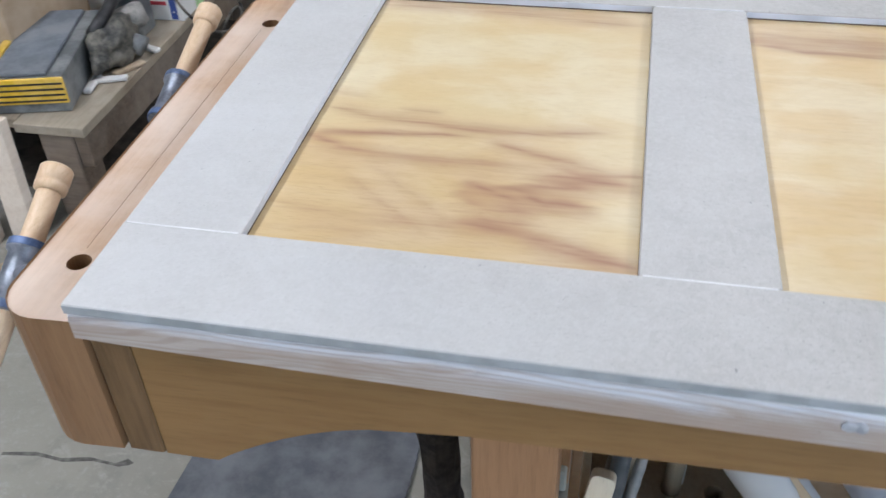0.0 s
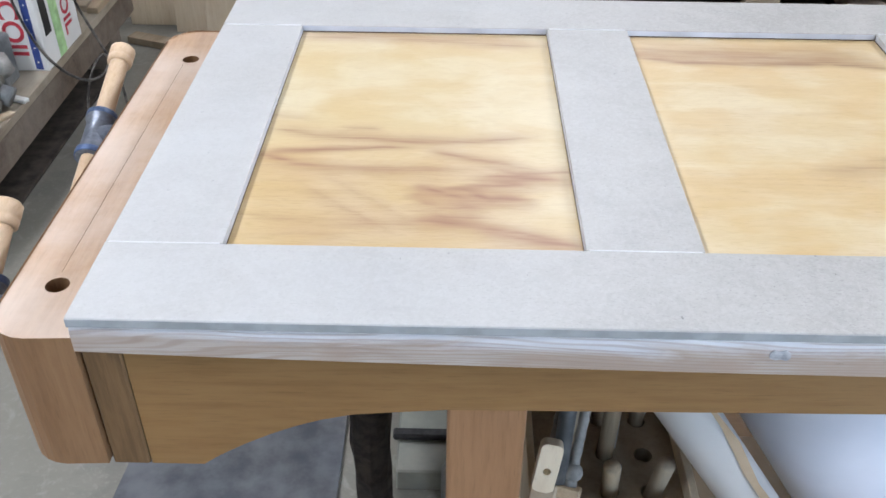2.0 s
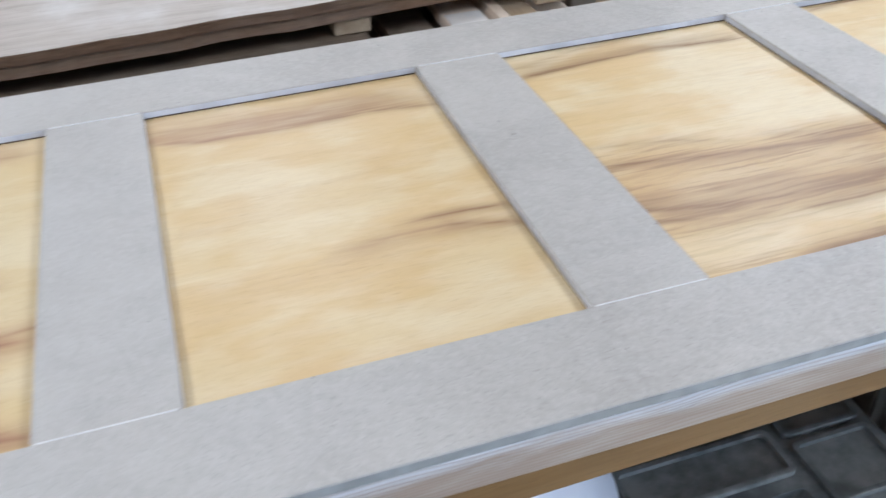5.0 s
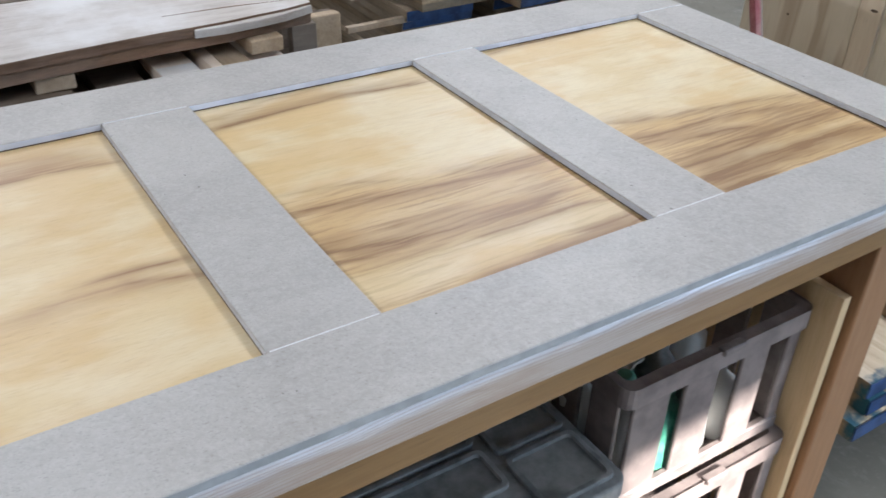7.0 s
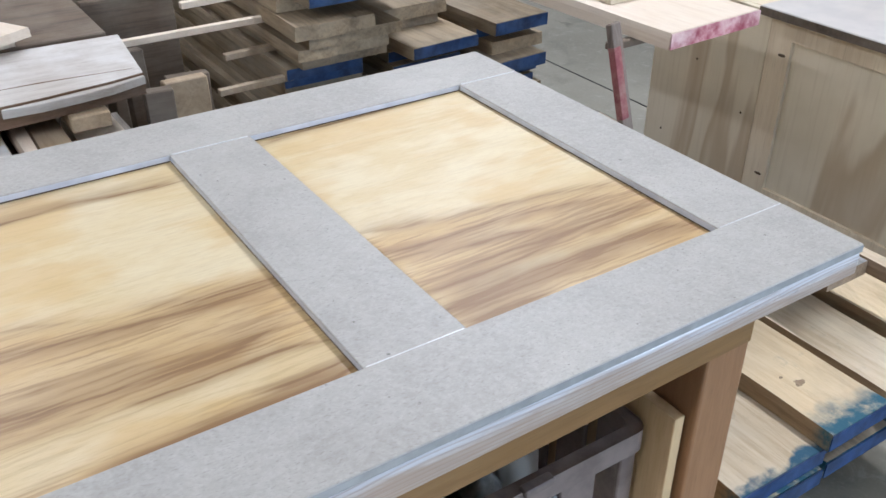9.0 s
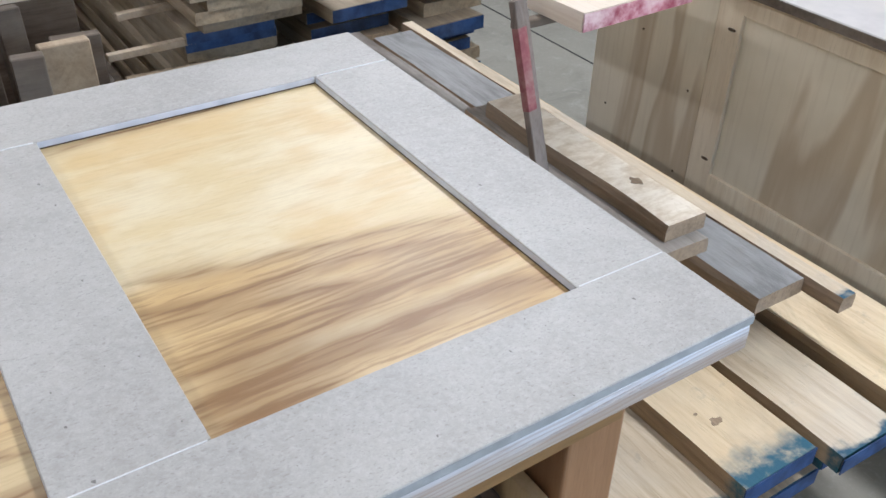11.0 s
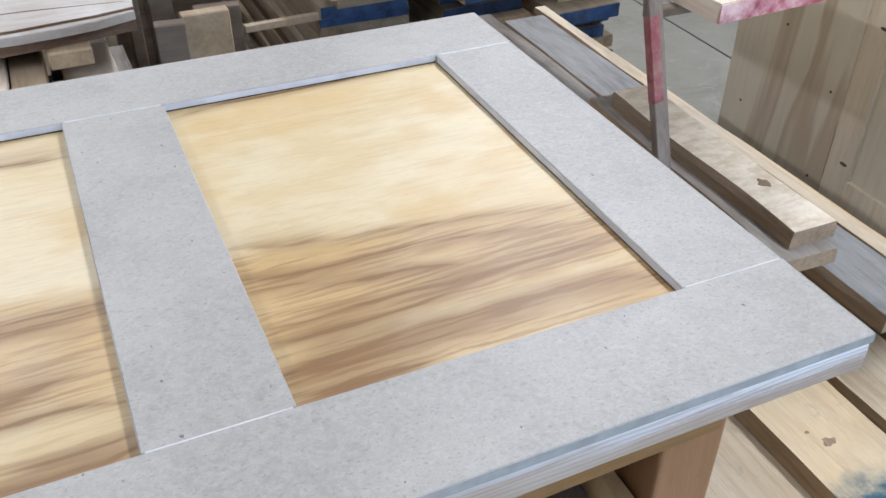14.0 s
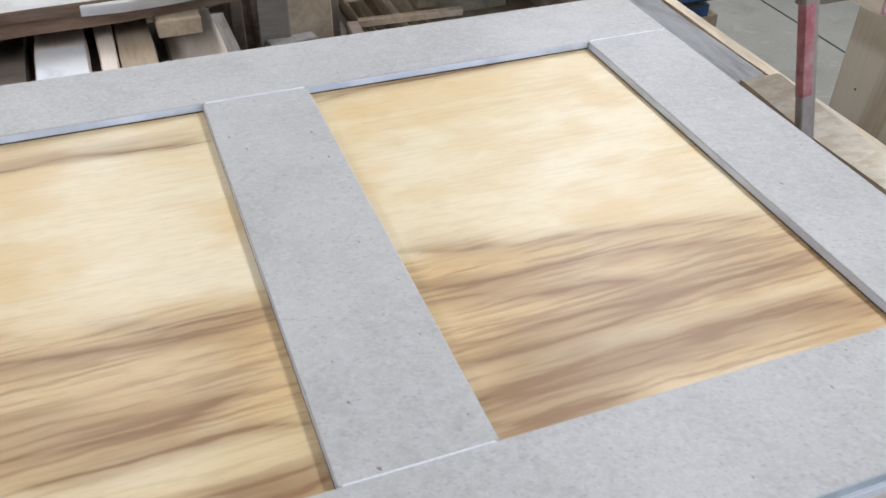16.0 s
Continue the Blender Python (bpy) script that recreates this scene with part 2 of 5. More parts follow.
streak(4, 0.006, 0.010, 0.92, (1.545, 0.162), (1.609, 0.168), (1.661, 0.171), (1.768, 0.167), (1.826, 0.166), (1.882, 0.160), (1.935, 0.145))
streak(4, 0.004, 0.004, 0.56, (1.575, 0.157), (1.655, 0.156), (1.705, 0.152), (1.757, 0.146))
streak(4, 0.005, 0.006, 0.90, (1.545, 0.136), (1.606, 0.132), (1.654, 0.129), (1.690, 0.126))
streak(4, 0.003, 0.007, 0.42, (1.560, 0.219), (1.616, 0.218), (1.668, 0.216))


def lattice_noise(x, y, seed, octaves=3):
    """Smooth chance values round 0.5 over two arrays of coordinates."""
    table = np.random.RandomState(seed).rand(128, 128)
    total, weight, amp = 0.0, 0.0, 1.0
    for k in range(octaves):
        fx, fy = x * 2 ** k + 17.3 * k, y * 2 ** k + 9.1 * k
        i, j = np.floor(fx).astype(int), np.floor(fy).astype(int)
        u, v = fx - i, fy - j
        u, v = u * u * (3 - 2 * u), v * v * (3 - 2 * v)
        i0, i1, j0, j1 = i % 128, (i + 1) % 128, j % 128, (j + 1) % 128
        n = (table[i0, j0] * (1 - u) + table[i1, j0] * u) * (1 - v) + (table[i0, j1] * (1 - u) + table[i1, j1] * u) * v
        total, weight, amp = total + n * amp, weight + amp, amp * 0.55
    return total / weight


def ease(v, lo, hi):
    t = np.clip((v - lo) / (hi - lo), 0, 1)
    return t * t * (3 - 2 * t)


def veneer_figure(x, y, panel):
    """Heartwood, golden cloud and tan ground of the sliced veneer at each place of a panel."""
    wave = 0.010 * (lattice_noise(x * 5, y * 14, 1) - 0.5) + 0.004 * (lattice_noise(x * 30, y * 80, 2) - 0.5)
    yy = y + wave
    fibre = lattice_noise(x * 13, yy * 360, 3, 2)
    ragged = lattice_noise(x * 12, yy * 70, 4, 3)
    heart = np.zeros_like(x)
    for far, near, strength, line in STREAKS[panel]:
        px, py = [p[0] for p in line], [p[1] for p in line]
        run = px[-1] - px[0]
        d = yy - 0.0025 - np.interp(x, px, py)
        g = np.exp(-0.62 * (np.where(d > 0, d / (far + 0.0015), -d / (near + 0.0015)) * 0.72) ** 1.5)
        g = 0.88 * g + (0.34 if panel < 3 else 0.58) * np.exp(-(np.where(d > 0, d / (0.28 * far + 0.0008), -d / (0.28 * near + 0.0008))) ** 2) * ease(fibre, 0.25, 0.60)
        end = min(0.06, 0.3 * run)
        jag = 0.05 * (ragged - 0.5)
        a = ease(x + jag, px[0] - end * 0.3, px[0] + end) * (1 - ease(x + jag, px[-1] - end, px[-1] + end * 0.3))
        heart = 1 - (1 - heart) * (1 - np.clip(strength * a * g * (0.38 + 1.0 * ragged + 0.50 * fibre), 0, 0.96))
    if panel == 1:
        tan = 0.62 * (1 - ease(yy - 0.02 * ragged, 0.255, 0.34)) * (1 - 0.75 * ease(x, 0.36, 0.46) * ease(yy, 0.10, 0.17))
    elif panel == 2:
        tan = 0.20 + 0.25 * ease(lattice_noise(x * 7, y * 26, 9), 0.5, 0.75)
    elif panel == 3:
        tan = 0.95 * (1 - ease(yy + 0.12 * (x - 1.1), 0.345, 0.405)) * (1 - 0.75 * (1 - ease(yy - 0.03 * (x - 1.1), 0.175, 0.215)) * ease(yy, 0.12, 0.16))
    else:
        tan = 0.95 * (1 - ease(yy + 0.16 * (x - 1.56), 0.325, 0.375))
        tan = tan * (1 - 0.85 * ease(yy, 0.172, 0.182) * (1 - ease(yy, 0.186, 0.204)) * ease(x, 1.58, 1.70))
        tan = tan * (1 - 0.8 * (1 - ease(yy, 0.118, 0.130)) * ease(x, 1.66, 1.74))
    rings = np.sin((yy + 0.11 * lattice_noise(x * 2.6, y * 9, 5, 3)) * 2 * math.pi / 0.0125)
    rings = ease(rings, -0.2, 1.0) * ease(ragged, 0.42, 0.72) * tan
    heart = 1 - (1 - heart) * (1 - (0.12 if panel < 3 else 0.30) * rings) * (1 - (0.34 if panel < 3 else 0.50) * ease(fibre, 0.50, 0.80) * ((0.06 if panel < 3 else 0.16) + tan * (0.35 if panel < 3 else 1.0)))
    gold = ease(lattice_noise(x * 9 + 3 * panel, y * 13, 6, 3) + 0.25 * (ragged - 0.5), 0.44, 0.70)
    gold = gold * (0.45, 0.75, 0.85, 0.75)[panel - 1]
    return heart, gold, np.clip(tan, 0, 1)


def veneer_material():
    """Pale rotary-cut plywood face with brown heartwood streaks and golden clouds, oiled."""
    m = Mat("plywood_panel_veneer", 0.42, 0.0, 0.4)
    at = m.node("ShaderNodeAttribute")
    at.attribute_name = "figure"
    sep = m.node("ShaderNodeSeparateColor")
    m.put(sep.inputs[0], at.outputs["Color"])
    heart, gold, tan = sep.outputs[0], sep.outputs[1], sep.outputs[2]
    ripple = m.noise(60.0, m.mapped((1.0, 7.0, 1.0)), 4.0, 0.65)
    pores = m.noise(170.0, m.mapped((0.35, 6.0, 1.0)), 3.0, 0.6)
    cloud = m.noise(6.5, m.mapped((1.0, 1.5, 1.0)), 4.0, 0.55, 0.5)
    c = m.mix(m.ramp(cloud, 0.36, 0.66), (0.650, 0.510, 0.285), (0.715, 0.605, 0.400))
    c = m.mix(m.math("MULTIPLY", gold, 0.72), c, (0.600, 0.400, 0.165))
    c = m.mix(m.math("MULTIPLY", tan, 0.64), c, (0.520, 0.325, 0.128))
    c = m.mix(m.math("MULTIPLY", m.ramp(ripple, 0.45, 0.75), 0.20), c, (0.50, 0.34, 0.17))
    place = m.node("ShaderNodeSeparateXYZ")
    m.put(place.inputs[0], m.co)
    c = m.mix(heart, c, m.mix(m.ramp(place.outputs[0], 0.50, 1.10), (0.350, 0.185, 0.112), (0.230, 0.122, 0.047)))
    c = m.mix(m.math("MULTIPLY", m.ramp(pores, 0.53, 0.68), m.math("ADD", 0.16, m.math("MULTIPLY", tan, 0.22))), c, (0.34, 0.195, 0.085))
    m.bump(m.math("ADD", ripple, pores), 0.12, 0.0006)
    return m.done(c)


def core_material():
    """Pine lipping of the door's edge: bold growth rings under a glossy painted-in sheen."""
    m = Mat("pine_edge_painted_sheen", 0.30, 0.0, 0.5)
    sep = m.node("ShaderNodeSeparateXYZ")
    m.put(sep.inputs[0], m.co)
    bend = m.math("MULTIPLY", m.noise(2.0, m.mapped((0.9, 1.0, 8.0)), 3.0, 0.45, 0.3), 0.060)
    ring = m.math("SINE", m.math("MULTIPLY", m.math("ADD", sep.outputs[2], bend), 1350.0))
    fine = m.noise(22.0, m.mapped((0.5, 20.0, 30.0)), 3.0, 0.6)
    broad = m.noise(6.0, m.mapped((1.0, 4.0, 5.0)), 4.0, 0.6, 0.6)
    c = m.mix(m.ramp(broad, 0.34, 0.66), (0.455, 0.400, 0.358), (0.380, 0.298, 0.246))
    c = m.mix(m.math("MULTIPLY", m.ramp(ring, -0.1, 1.0), 0.50), c, (0.320, 0.235, 0.185))
    c = m.mix(m.math("MULTIPLY", m.ramp(fine, 0.52, 0.75), 0.45), c, (0.30, 0.215, 0.165))
    # Bluish white towards the top: reflected daylight put into the colour.
    edge = m.math("ADD", sep.outputs[2], m.math("MULTIPLY", m.math("SUBTRACT", m.noise(5.0, m.mapped((1.0, 1.0, 5.0)), 5.0, 0.65, 0.8), 0.5), 0.050))
    top_sheen = m.ramp(edge, 0.868, 0.886)
    ring_dim = m.math("SUBTRACT", 1.0, m.math("MULTIPLY", m.ramp(ring, 0.0, 0.9), 0.45))
    c = m.mix(m.math("MULTIPLY", m.math("MULTIPLY", top_sheen, ring_dim), 0.72), c, (0.66, 0.68, 0.74))
    m.put(m.b.inputs["Roughness"], m.math("SUBTRACT", 0.36, m.math("MULTIPLY", top_sheen, 0.16)))
    m.bump(m.math("ADD", ring, fine), 0.14, 0.0008)
    return m.done(c)


def concrete_material():
    m = Mat("worn_concrete_floor", 0.62, 0.0, 0.35)
    big, mid, fine = m.noise(0.9, m.co, 6.0, 0.62), m.noise(5.0, m.co, 6.0, 0.65, 0.6), m.noise(60.0, m.co, 4.0, 0.7)
    c = m.mix(m.ramp(big, 0.3, 0.7), (0.200, 0.187, 0.158), (0.275, 0.259, 0.220))
    c = m.mix(m.math("MULTIPLY", m.ramp(mid, 0.47, 0.70), 0.42), c, (0.125, 0.124, 0.112))
    c = m.mix(m.math("MULTIPLY", m.ramp(m.noise(13.0, m.co, 6.0, 0.7, 0.8), 0.54, 0.70), 0.5), c, (0.36, 0.345, 0.305))
    c = m.mix(m.math("MULTIPLY", m.ramp(fine, 0.5, 0.75), 0.25), c, (0.40, 0.385, 0.35))
    v = m.node("ShaderNodeTexVoronoi")
    v.feature = "DISTANCE_TO_EDGE"
    wob = m.node("ShaderNodeVectorMath")
    wob.operation = "ADD"
    nz = m.node("ShaderNodeTexNoise")
    nz.inputs["Scale"].default_value = 5.0
    nz.inputs["Detail"].default_value = 6.0
    m.put(nz.inputs["Vector"], m.co)
    m.put(wob.inputs[0], m.co), m.put(wob.inputs[1], m.mapped((0.35, 0.35, 0.35), nz.outputs["Color"]))
    m.put(v.inputs["Vector"], wob.outputs[0])
    v.inputs["Scale"].default_value = 1.15
    crack = m.math("SUBTRACT", 1.0, m.ramp(v.outputs["Distance"], 0.002, 0.012))
    crack = m.math("MULTIPLY", crack, m.math("MULTIPLY", m.ramp(m.noise(1.6), 0.56, 0.64), 0.6))
    c = m.mix(crack, c, (0.09, 0.085, 0.075))
    m.bump(m.math("SUBTRACT", m.math("ADD", fine, mid), crack), 0.3, 0.003)
    return m.done(c)


MDF, VENEER, CORE, CONCRETE = mdf_material(), veneer_material(), core_material(), concrete_material()
FILLER = plain("white_filler", (0.74, 0.74, 0.74), 0.25, var=0.06, scale=60)
BENCH = wood("bench_alder_planed", (0.278, 0.158, 0.062), (0.195, 0.103, 0.037), "x", 1.0, 0.42, 0.45, spread=0.1, bump=0.12)
LEG = wood("bench_leg_wood", (0.325, 0.178, 0.090), (0.225, 0.115, 0.054), "z", 1.2, 0.45, 0.45, spread=0.1, bump=0.12)
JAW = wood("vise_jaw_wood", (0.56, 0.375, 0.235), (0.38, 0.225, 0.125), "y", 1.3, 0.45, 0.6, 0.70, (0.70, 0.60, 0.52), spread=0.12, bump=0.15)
# Jaw sides: no dust, and a darker wood tone standing in for shade.
JAWSIDE = wood("vise_jaw_shaded_side", (0.265, 0.147, 0.072), (0.18, 0.094, 0.044), "z", 1.4, 0.42, 0.5, spread=0.05, bump=0.12)
ENDGRAIN = wood("bench_end_grain", (0.19, 0.110, 0.050), (0.10, 0.057, 0.026), "z", 1.6, 0.5, 0.7, spread=0.05, bump=0.25)
HANDLE = wood("turned_handle_maple", (0.74, 0.56, 0.38), (0.60, 0.41, 0.25), "y", 2.0, 0.35, 0.4, spread=0.08, bump=0.08)
IRON = plain("black_iron_fitting", (0.20, 0.22, 0.27), 0.42, 0.6, 0.3, 60, 0.45, (0.34, 0.35, 0.37))
BLUE_TAPE = plain("blue_painted_iron", (0.085, 0.135, 0.27), 0.45, 0.2, 0.35, 60, 0.35, (0.22, 0.25, 0.30))
STEEL = plain("dull_steel", (0.24, 0.235, 0.225), 0.65, 0.15, 0.3, 50, 0.6, (0.34, 0.31, 0.275))
ROUGH = wood("rough_sawn_lumber", (0.36, 0.275, 0.175), (0.155, 0.110, 0.066), "y", 0.9, 0.75, 0.7, 0.40, (0.37, 0.33, 0.27), None, 0.7, 0.60, stain=0.5)
PALE = wood("pale_poplar_board", (0.80, 0.65, 0.43), (0.54, 0.38, 0.21), "y", 0.8, 0.7, 0.45, 0.20, (0.56, 0.52, 0.46), (0.030, 0.105, 0.150), 0.6, 0.2, 0.062, 0.45)
GREYWOOD = wood("weathered_grey_board", (0.33, 0.285, 0.245), (0.135, 0.108, 0.085), "y", 1.3, 0.8, 0.75, 0.5, (0.40, 0.385, 0.365), None, 0.9, 0.45, stain=0.7)
def curly_material():
    """Pale rough maple with a rippled cross figure, fuzzy saw marks and grey dirt."""
    m = Mat("curly_maple_plank", 0.75, 0.0, 0.25)
    curl = m.noise(22.0, m.mapped((0.6, 1.4, 1.0), None, (0, 0, 0.35)), 6.0, 0.7, 0.3)
    fuzz = m.noise(120.0, m.mapped((1.0, 0.5, 1.0)), 4.0, 0.7)
    blot = m.noise(9.0, m.co, 5.0, 0.6, 0.8)
    c = m.mix(m.ramp(curl, 0.34, 0.66), (0.60, 0.49, 0.355), (0.80, 0.72, 0.60))
    c = m.mix(m.math("MULTIPLY", m.ramp(fuzz, 0.50, 0.75), 0.35), c, (0.46, 0.355, 0.245))
    c = m.mix(m.math("MULTIPLY", m.ramp(blot, 0.56, 0.76), 0.55), c, (0.38, 0.30, 0.22))
    m.bump(m.math("ADD", curl, fuzz), 0.6, 0.0015)
    return m.done(c)


CURLY = curly_material()
PLANED = wood("planed_pale_wood", (0.72, 0.62, 0.51), (0.58, 0.46, 0.35), "y", 0.8, 0.55, 0.4, 0.3, (0.66, 0.60, 0.54), None, 0.2, 0.15)
SLABTOP = wood("dusty_slab_top", (0.52, 0.48, 0.44), (0.33, 0.285, 0.245), "x", 0.6, 0.75, 0.6, 0.95, (0.66, 0.65, 0.64), None, 0.4, 0.05)
BARK = wood("slab_bark_edge", (0.22, 0.135, 0.085), (0.10, 0.06, 0.038), "x", 1.6, 0.9, 0.7, 0.15, bump=0.9, spread=0.1)
SLATE = wood("blue_grey_weathered_plank", (0.30, 0.295, 0.29), (0.15, 0.145, 0.14), "y", 1.3, 0.75, 0.7, 0.4, (0.36, 0.355, 0.345), None, 0.8, 0.2, stain=0.6)
DARKWOOD = wood("dark_stored_board", (0.17, 0.125, 0.09), (0.075, 0.054, 0.040), "x", 1.0, 0.8, 0.6, 0.35, (0.36, 0.32, 0.27), None, 0.5, 0.4)
OFFCUT = wood("offcut_wood", (0.47, 0.36, 0.24), (0.28, 0.20, 0.125), "y", 1.0, 0.75, 0.6, 0.45, (0.50, 0.45, 0.38), None, 0.5, 0.5)
CHALK = plain("whitened_offcut_top", (0.66, 0.66, 0.66), 0.7, 0, 0.25, 25, 0.5, (0.42, 0.36, 0.30))
PLY = wood("pine_plywood_face", (0.75, 0.655, 0.50), (0.58, 0.465, 0.32), "z", 0.55, 0.55, 0.55, 0.2, (0.60, 0.54, 0.45), None, 0.12, 0.12)
def stripy_plywood():
    """Pale greyish pine plywood with a few broad wandering brown figure lines."""
    m = Mat("striped_pine_plywood", 0.55, 0.0, 0.3)
    broad = m.noise(2.4, m.mapped((1.0, 2.6, 0.30)), 3.0, 0.45, 0.7)
    fine = m.noise(30.0, m.mapped((1.0, 3.0, 0.12)), 4.0, 0.6)
    band = m.math("SUBTRACT", m.ramp(broad, 0.50, 0.56), m.ramp(broad, 0.56, 0.68))
    cloud = m.noise(3.0, m.co, 4.0, 0.6)
    c = m.mix(m.ramp(cloud, 0.3, 0.7), (0.60, 0.53, 0.40), (0.69, 0.62, 0.49))
    c = m.mix(m.math("MULTIPLY", band, 0.55), c, (0.340, 0.235, 0.135))
    c = m.mix(m.math("MULTIPLY", m.ramp(fine, 0.48, 0.72), 0.20), c, (0.40, 0.31, 0.21))
    m.bump(fine, 0.1, 0.0008)
    return m.done(c)


PLYBROWN = stripy_plywood()
PLYWALL = wood("stored_plywood_sheet", (0.50, 0.41, 0.29), (0.39, 0.30, 0.20), "z", 0.7, 0.65, 0.5, 0.35, (0.52, 0.46, 0.37), None, 0.15, 0.3)
CABTOP = plain("grey_cabinet_top", (0.50, 0.47, 0.45), 0.5, 0, 0.12, 12, 0.3)
BLUE = plain("blue_end_sealer", (0.010, 0.044, 0.140), 0.5, 0, 0.5, 25, 0.25, (0.085, 0.105, 0.14))
RED = plain("red_end_paint", (0.42, 0.060, 0.10), 0.55, 0, 0.4, 16, 0.95, (0.72, 0.58, 0.56))
PAPER = plain("white_paper_roll", (0.70, 0.715, 0.80), 0.6, 0, 0.04, 8)
CASE_GREY = plain("dusty_grey_plastic", (0.13, 0.14, 0.145), 0.35, 0, 0.3, 14, 0.65, (0.30, 0.305, 0.30))
CASE_BLACK = plain("black_plastic", (0.018, 0.018, 0.02), 0.4, 0, 0.3, 30, 0.15, (0.15, 0.14, 0.13))
YELLOW = plain("yellow_plastic", (0.74, 0.47, 0.03), 0.45, 0, 0.2, 30, 0.3)
CRATE = plain("brown_grey_crate_plastic", (0.150, 0.120, 0.112), 0.5, 0, 0.2, 25, 0.35, (0.24, 0.20, 0.185))
GREEN = plain("green_plastic", (0.05, 0.30, 0.20), 0.4, 0, 0.3, 40, 0.2)
WHITE = plain("white_plastic", (0.72, 0.72, 0.70), 0.4, 0, 0.12, 30, 0.3)
CARD = plain("white_printed_carton", (0.74, 0.74, 0.73), 0.6, 0, 0.08, 10, 0.15)
KRAFT = plain("brown_cardboard", (0.42, 0.31, 0.20), 0.8, 0, 0.15, 12, 0.3)
INK_RED, INK_BLUE, INK_BLACK = plain("red_ink", (0.52, 0.05, 0.07), 0.6), plain("blue_ink", (0.04, 0.07, 0.26), 0.6), plain("black_ink", (0.02, 0.02, 0.02), 0.6)
INK_GREEN = plain("green_ink", (0.40, 0.62, 0.30), 0.6)
RUBBER = plain("black_rubber_cable", (0.022, 0.02, 0.02), 0.5, 0, 0.3, 50, 0.3)
SHEETMETAL = plain("stained_dark_sheet", (0.092, 0.100, 0.116), 0.42, 0.1, 0.35, 9, 0.45, (0.19, 0.185, 0.18))
WALLPAINT = plain("workshop_wall_paint", (0.52, 0.50, 0.46), 0.8, 0, 0.12, 1.5, 0.3)
CEILING = plain("ceiling_boards", (0.58, 0.57, 0.55), 0.85, 0, 0.1, 2.0)
# Golden tone takes in the sunlight that bounces onto this board.
GOLDPLY = wood("sunlit_golden_plywood", (0.62, 0.46, 0.27), (0.47, 0.32, 0.165), "z", 0.7, 0.5, 0.4, spread=0.05, bump=0.15)
# Brown sawn sides, darkened to stand in for shade in the gaps.
POPLARSIDE = wood("poplar_sawn_shaded_side", (0.40, 0.275, 0.155), (0.22, 0.145, 0.08), "y", 1.2, 0.8, 0.6, 0.2, (0.40, 0.34, 0.27), (0.020, 0.085, 0.11), 0.6, 0.2)
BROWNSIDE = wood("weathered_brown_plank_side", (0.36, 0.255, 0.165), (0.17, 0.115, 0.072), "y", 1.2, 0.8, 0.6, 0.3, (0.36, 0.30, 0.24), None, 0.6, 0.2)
POPLAR = wood("bare_poplar_board", (0.66, 0.56, 0.41), (0.41, 0.30, 0.185), "y", 0.8, 0.7, 0.5, 0.5, (0.50, 0.46, 0.40), (0.030, 0.090, 0.140), 0.6, 0.25, 0.020, 0.55)
# Raw edge, coloured darker than the face to stand in for dimmer light.
RAWEDGE = plain("raw_shaded_fibreboard_edge", (0.335, 0.345, 0.350), 0.24, 0, 0.15, 40)
# Pale blue tone stands in for daylight caught on the panels' inner edges.
INNER = plain("daylit_inner_edge", (0.60, 0.63, 0.71), 0.30, 0, 0.2, 22, 0.3, (0.40, 0.39, 0.39))
# Dark brown that stands in for the shade inside holes and gaps.
HOLE = plain("shadowed_hole_wood", (0.10, 0.07, 0.045), 0.9)

# ---- building helpers ----


def mesh_object(name, bm, material, smooth=False):
    me = bpy.data.meshes.new(name)
    bmesh.ops.recalc_face_normals(bm, faces=bm.faces)
    bm.to_mesh(me)
    bm.free()
    me.materials.append(material)
    if smooth:
        me.shade_smooth()
    return new(name, me)


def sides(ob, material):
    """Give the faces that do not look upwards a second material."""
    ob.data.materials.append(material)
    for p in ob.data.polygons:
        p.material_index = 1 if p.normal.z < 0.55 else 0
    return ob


def part(name, bm, material, parent, label="", smooth=False):
    """One mesh object under a thing or under a part."""
    ob = mesh_object(name, bm, material, smooth)
    ob.parent = parent
    return tagged(ob, label)


def thing(name, label, category, group="", at=(0, 0, 0), kind=""):
    ob = new(name)
    ob.location = at
    ob.empty_display_size = 0.05
    return tagged(ob, label, category, group, kind)


def box(x0, x1, y0, y1, z0, z1, bev=0.0015, seg=1, bm=None):
    bm = bm or bmesh.new()
    made = bmesh.ops.create_cube(bm, size=1.0)["verts"]
    for v in made:
        v.co = Vector((x0 + (v.co.x + 0.5) * (x1 - x0), y0 + (v.co.y + 0.5) * (y1 - y0), z0 + (v.co.z + 0.5) * (z1 - z0)))
    if bev > 0:
        es = list({e for v in made for e in v.link_edges})
        bmesh.ops.bevel(bm, geom=es, offset=bev, segments=seg, affect="EDGES", profile=0.5)
    return bm


